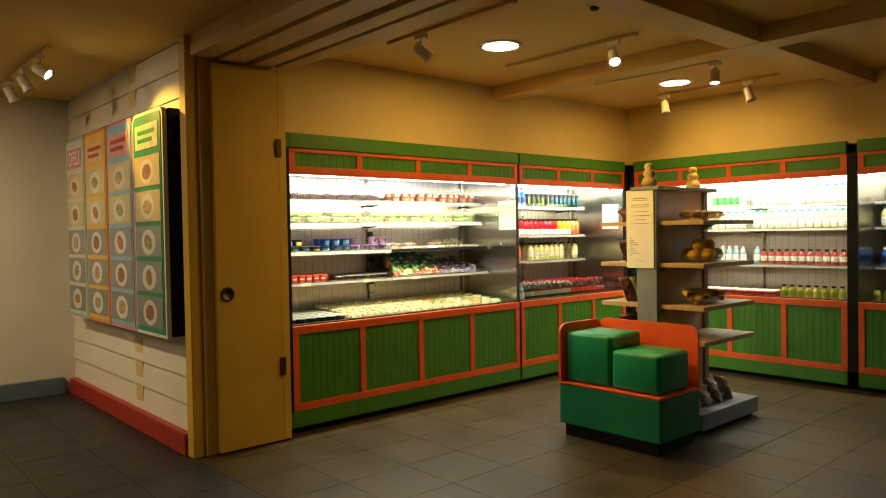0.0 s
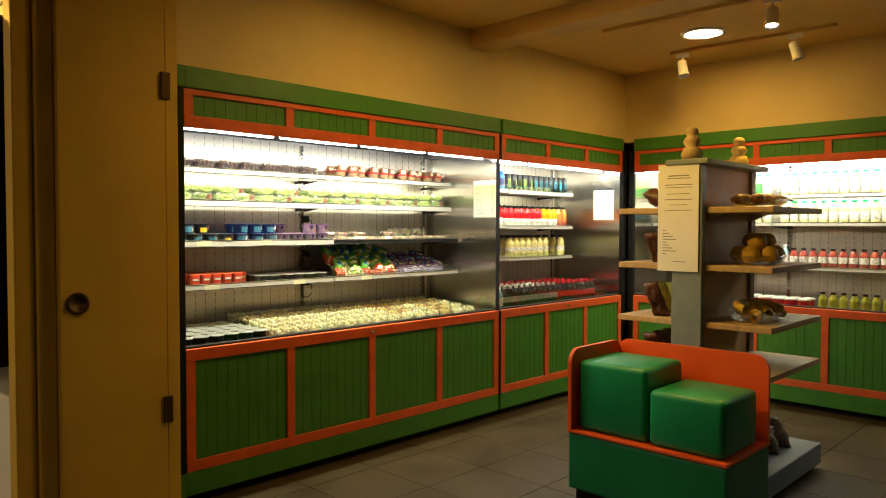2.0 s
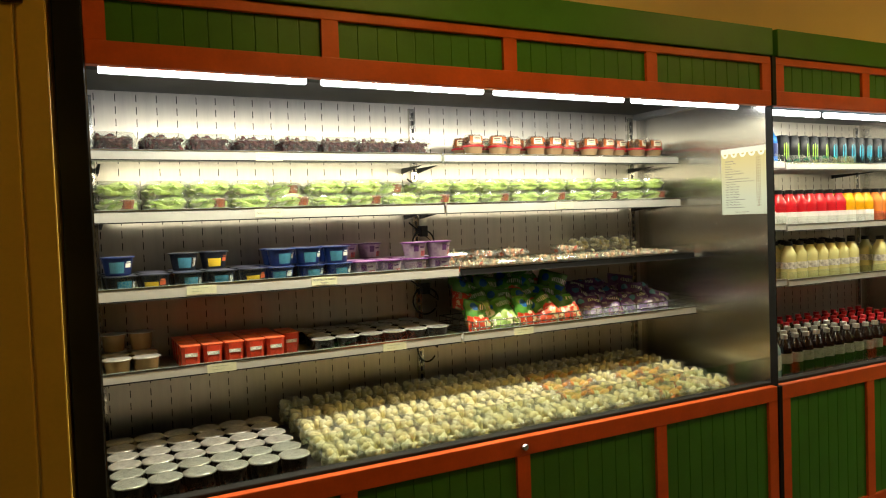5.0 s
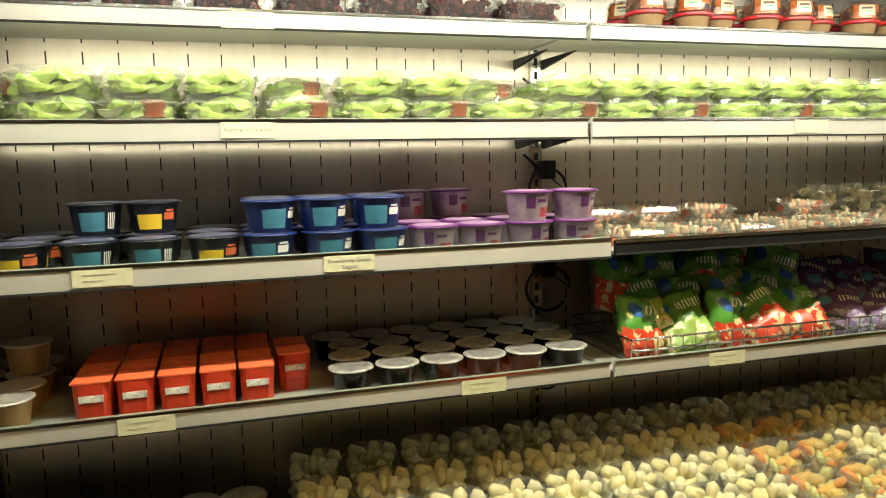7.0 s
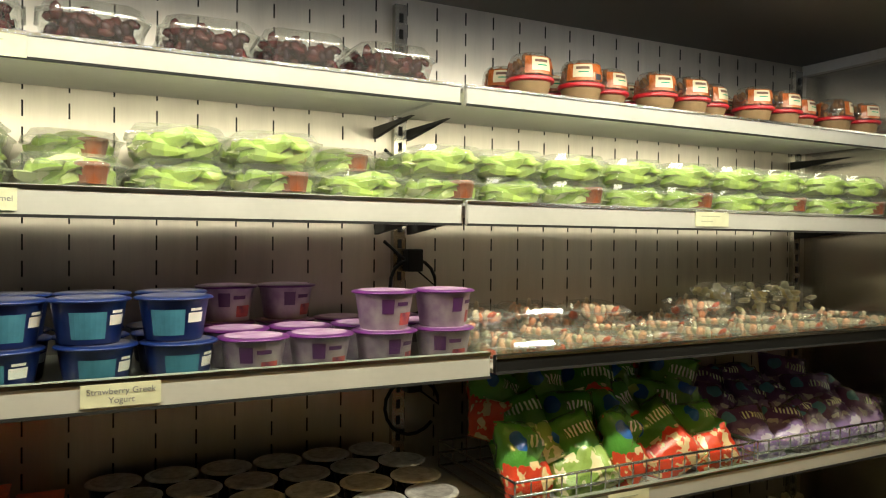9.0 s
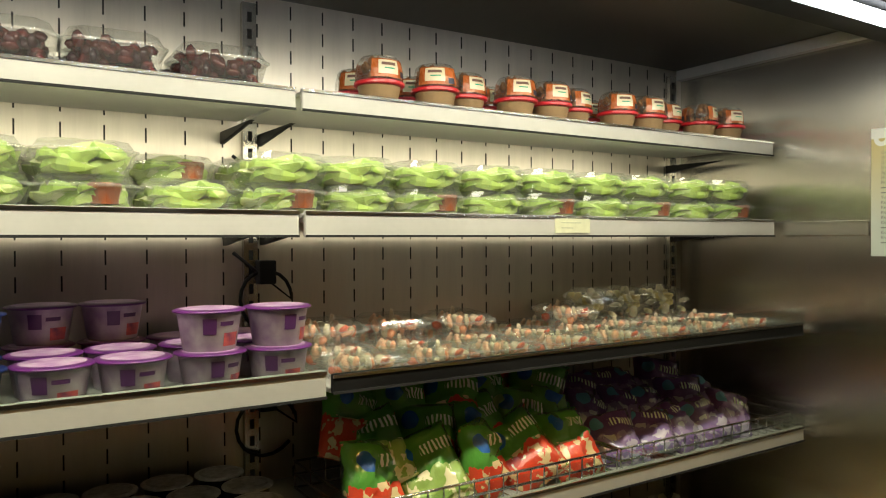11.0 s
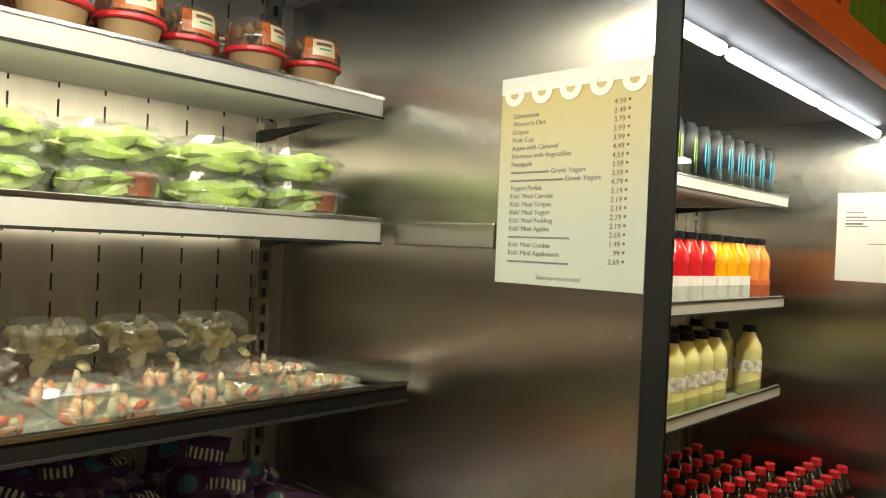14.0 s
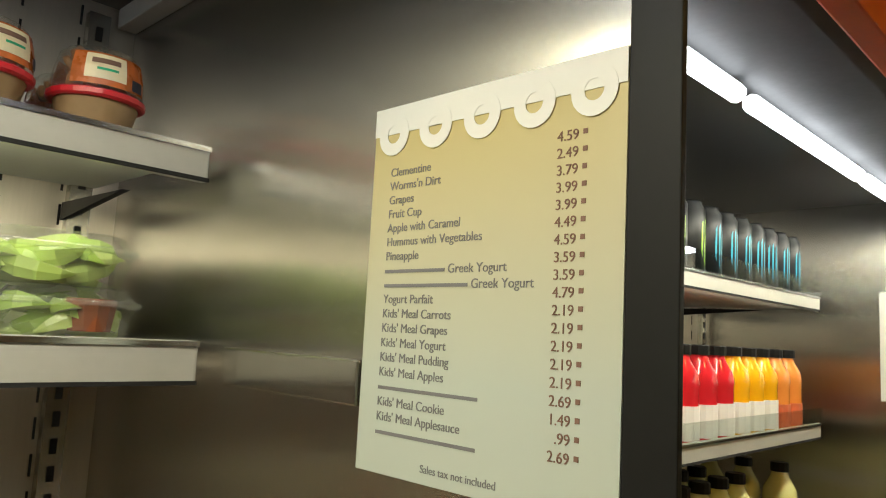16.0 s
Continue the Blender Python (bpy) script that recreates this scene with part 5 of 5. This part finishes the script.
drop(*wr)

# ---------- green seat-bin with two cubes ----------
bx = empty("step_bin", (4.325, 2.56, 0), "dark green step bin with an orange rounded back rim", "display bin")
# local: x runs into the bin, y along its front towards the cooler wall
W, L = 0.495, 0.82
part("skirt", box(0.03, W - 0.02, 0.04, L - 0.03, 0, 0.085), M_BLACK, bx)
part("bin_body", box(0, W, 0, L, 0.086, 0.372, 0.012), M_BOXD, bx)
part("rim_board", box(-0.003, W - 0.004, -0.003, L + 0.003, 0.373, 0.388, 0.004), M_BOXO, bx, "orange edge board")


def rounded_board(w, h, t, r):
    bm = bmesh.new()
    pts = [(0, 0), (w, 0)] + [(w - r + r * math.cos(a), h - r + r * math.sin(a)) for a in [i * math.pi / 16 for i in range(9)]] + [(r + r * math.cos(a), h - r + r * math.sin(a)) for a in [math.pi / 2 + i * math.pi / 16 for i in range(9)]]
    lo, hi = [bm.verts.new((x, 0, z)) for x, z in pts], [bm.verts.new((x, t, z)) for x, z in pts]
    bm.faces.new(lo)
    bm.faces.new(list(reversed(hi)))
    for i in range(len(pts)):
        j = (i + 1) % len(pts)
        bm.faces.new((lo[j], lo[i], hi[i], hi[j]))
    return bm


part("back_board", moved(rounded_board(L, 0.416, 0.022, 0.07), Matrix.Translation((W, 0, 0.389)) @ pose(0, 0, 0, 0, 0, 90)), M_BOXO, bx, "orange rounded back board")
part("side_board", moved(rounded_board(W - 0.01, 0.412, 0.02, 0.07), Matrix.Translation((-0.005, L - 0.02, 0.389))), M_BOXO, bx, "orange rounded side board")


def cube_block(x0, x1, y0, y1, z1):
    e = empty("cube_block", (0, 0, 0), "glossy green rounded cube in the bin", "display cube", "green cubes")
    e.matrix_basis = bx.matrix_basis.copy()
    bm = box(x0, x1, y0, y1, 0.389, z1)
    bmesh.ops.bevel(bm, geom=list(bm.edges), offset=0.03, segments=4, affect="EDGES", profile=0.5)
    part("cube_body", bm, M_BOXG, e, smooth=True)
    return e


cube_block(0.035, 0.42, 0.405, 0.785, 0.745)
cube_block(0.03, 0.41, 0.025, 0.392, 0.655)

# ---------- menu boards ----------
mb = tagged(part("board_backing", box(2.105, 2.190, 4.86, 7.19, 0.80, 2.34, 0.01), M_BLACK), "black backing frame of the menu boards on the siding", "board frame")
COLS = ((0.58, 0.62, 0.56), (0.74, 0.44, 0.07), (0.26, 0.44, 0.58), (0.02, 0.26, 0.12))
FR = ((0.34, 0.46, 0.40), (0.66, 0.22, 0.04), (0.62, 0.24, 0.36), (0.72, 0.78, 0.68))
HEAD = [surface("menu_heading_%d" % i, c, 0.45, var=0.15, scale=20) for i, c in enumerate(((0.62, 0.22, 0.34), (0.70, 0.46, 0.24), (0.66, 0.30, 0.30), (0.78, 0.70, 0.46)))]
ys = (7.20, 6.625, 6.03, 5.435, 4.85)
foods = [surface("food_print_%d" % i, c, 0.5, var=0.35, scale=22, bump=0.02) for i, c in enumerate(((0.42, 0.20, 0.08), (0.35, 0.36, 0.14), (0.5, 0.36, 0.2), (0.34, 0.15, 0.09)))]
M_PLATE = surface("plate_print", (0.66, 0.64, 0.58), 0.5, var=0.06)
for i in range(4):
    y1, y0 = ys[i], ys[i + 1]
    w = y1 - y0 - 0.012
    e = empty("menu_board", (0, 0, 0), ("pale menu board", "orange menu board", "pink and blue menu board", "green menu board")[i] + " with five food pictures", "menu board", "menu boards")
    e.matrix_basis = Matrix.Translation((2.10, y1, 0.79)) @ Matrix(((0, 1, 0, 0), (-1, 0, 0, 0), (0, 0, 1, 0), (0, 0, 0, 1)))
    rim = surface("menu_rim_%d" % i, FR[i], 0.45, var=0.05)
    face = surface("menu_face_%d" % i, COLS[i], 0.45, var=0.08)
    part("board", moved(rounded_board(w, 1.56, 0.03, 0.06), Matrix.Translation((0, -0.034, 0))), rim, e)
    part("face", moved(rounded_board(w - 0.05, 1.51, 0.004, 0.045), Matrix.Translation((0.025, -0.039, 0.025))), face, e)
    part("heading_panel", box(0.07, w - 0.07, -0.0425, -0.0395, 1.30, 1.47, 0.001), HEAD[i], e, "printed heading panel")
    if i == 0:
        part("heading_text", moved(lettering("DELI", 0.17, "CENTER"), Matrix.Translation((w / 2, -0.0432, 1.33)) @ pose(0, 0, 0, 90)), M_PAPER, e)
    else:
        for q in range(2):
            part("heading_print", box(0.12, w - 0.12 - 0.05 * q, -0.0435, -0.0428, 1.40 - q * 0.055, 1.43 - q * 0.055), M_PAPER if i == 0 else M_RED if i < 3 else M_GREENP, e)
    for k in range(5):
        z0 = 0.06 + k * 0.245
        part("picture", box(0.045, w - 0.045, -0.0425, -0.0395, z0, z0 + 0.212, 0.001), surface("picture_ground_%d" % k, ((0.22, 0.25, 0.27), (0.25, 0.28, 0.31), (0.27, 0.30, 0.34), (0.58, 0.50, 0.28), (0.60, 0.50, 0.27))[k], 0.45, var=0.12) if "picture_ground_%d" % k not in bpy.data.materials else bpy.data.materials["picture_ground_%d" % k], e)
        mm = Matrix.Translation((w / 2, -0.0432, z0 + 0.10)) @ pose(0, 0, 0, 90) @ Matrix.Diagonal((1.5, 1, 1, 1))
        part("plate_print", lathe([(0.088, 0), (0.086, 0.0008)], 24, m=mm), M_PLATE, e)
        part("food_print", lathe([(0.060, 0.001), (0.055, 0.0018)], 7 + k % 3, m=mm @ pose(0, 0, 0, 0, 0, 37 * k + 20 * i) @ Matrix.Diagonal((1, 0.72 + 0.07 * ((i + k) % 4), 1, 1))), foods[(i + k) % 4], e)

# ---------- slate floor tiles ----------
def tile_material(name, low, high):
    m, t, b, n, l = node_mat(name)
    oi, tc, nz, nf = n.new("ShaderNodeObjectInfo"), n.new("ShaderNodeTexCoord"), n.new("ShaderNodeTexNoise"), n.new("ShaderNodeTexNoise")
    ad = n.new("ShaderNodeVectorMath")
    l.new(tc.outputs["Object"], ad.inputs[0])
    l.new(oi.outputs["Location"], ad.inputs[1])
    nz.inputs["Scale"].default_value, nz.inputs["Detail"].default_value = 3.5, 7
    nf.inputs["Scale"].default_value, nf.inputs["Detail"].default_value = 40, 4
    l.new(ad.outputs[0], nz.inputs["Vector"])
    l.new(ad.outputs[0], nf.inputs["Vector"])
    k = n.new("ShaderNodeMath")
    k.operation = "MULTIPLY_ADD"
    k.inputs[1].default_value = 0.16
    l.new(oi.outputs["Random"], k.inputs[0])
    l.new(nz.outputs[0], k.inputs[2])
    ramp = n.new("ShaderNodeValToRGB")
    ramp.color_ramp.elements[0].position, ramp.color_ramp.elements[0].color = 0.35, (*low, 1)
    ramp.color_ramp.elements[1].position, ramp.color_ramp.elements[1].color = 0.95, (*high, 1)
    l.new(k.outputs[0], ramp.inputs[0])
    l.new(ramp.outputs[0], b.inputs["Base Color"])
    mr = n.new("ShaderNodeMapRange")
    mr.inputs[3].default_value, mr.inputs[4].default_value = 0.32, 0.62
    l.new(nz.outputs[0], mr.inputs[0])
    l.new(mr.outputs[0], b.inputs["Roughness"])
    bp = n.new("ShaderNodeBump")
    bp.inputs["Strength"].default_value, bp.inputs["Distance"].default_value = 0.3, 0.004
    l.new(nf.outputs[0], bp.inputs["Height"])
    l.new(bp.outputs[0], b.inputs["Normal"])
    return m


M_SLATE = tile_material("slate_tile", (0.034, 0.023, 0.008), (0.072, 0.050, 0.018))
M_SLATE.node_tree.nodes["Principled BSDF"].inputs["Specular IOR Level"].default_value = 0.25
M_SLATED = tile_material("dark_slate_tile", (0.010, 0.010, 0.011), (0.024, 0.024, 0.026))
fl = empty("floor", (0, 0, 0), "dark grey-brown slate tile floor with thin joints", "", "", "structure")
T = 0.455
tile = part("tile", box(-T / 2 + 0.002, T / 2 - 0.002, -T / 2 + 0.002, T / 2 - 0.002, -0.012, 0.0), M_SLATE, fl)
tile.location = (0, 0, -5)
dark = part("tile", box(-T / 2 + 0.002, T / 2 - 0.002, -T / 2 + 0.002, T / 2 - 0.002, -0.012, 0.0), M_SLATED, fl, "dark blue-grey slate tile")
dark.location = (0.12, 0.2, 0)
made, far, lobby = 0, bmesh.new(), bmesh.new()
for i in range(-13, 17):
    for j in range(-11, 17):
        x, y = i * T + 0.12, j * T + 0.2
        if x > 7.5 or y > 7.8 or (y > 5.1 and x > 2.3):
            continue
        if -0.6 < x and -0.4 < y < 5.2 and made < 300:
            if i == 0 and j == 0:
                continue
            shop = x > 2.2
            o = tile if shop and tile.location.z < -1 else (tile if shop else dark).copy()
            if o is not tile:
                scene.collection.objects.link(o)
            o.location = (x, y, 0)
            made += 1
        else:
            add_box(far if x > 2.2 else lobby, x - T / 2 + 0.002, x + T / 2 - 0.002, y - T / 2 + 0.002, y + T / 2 - 0.002, -0.012, 0.0)
tagged(part("far_tiles", far, M_SLATE, fl, "far slate tiles"), kind="stuff")
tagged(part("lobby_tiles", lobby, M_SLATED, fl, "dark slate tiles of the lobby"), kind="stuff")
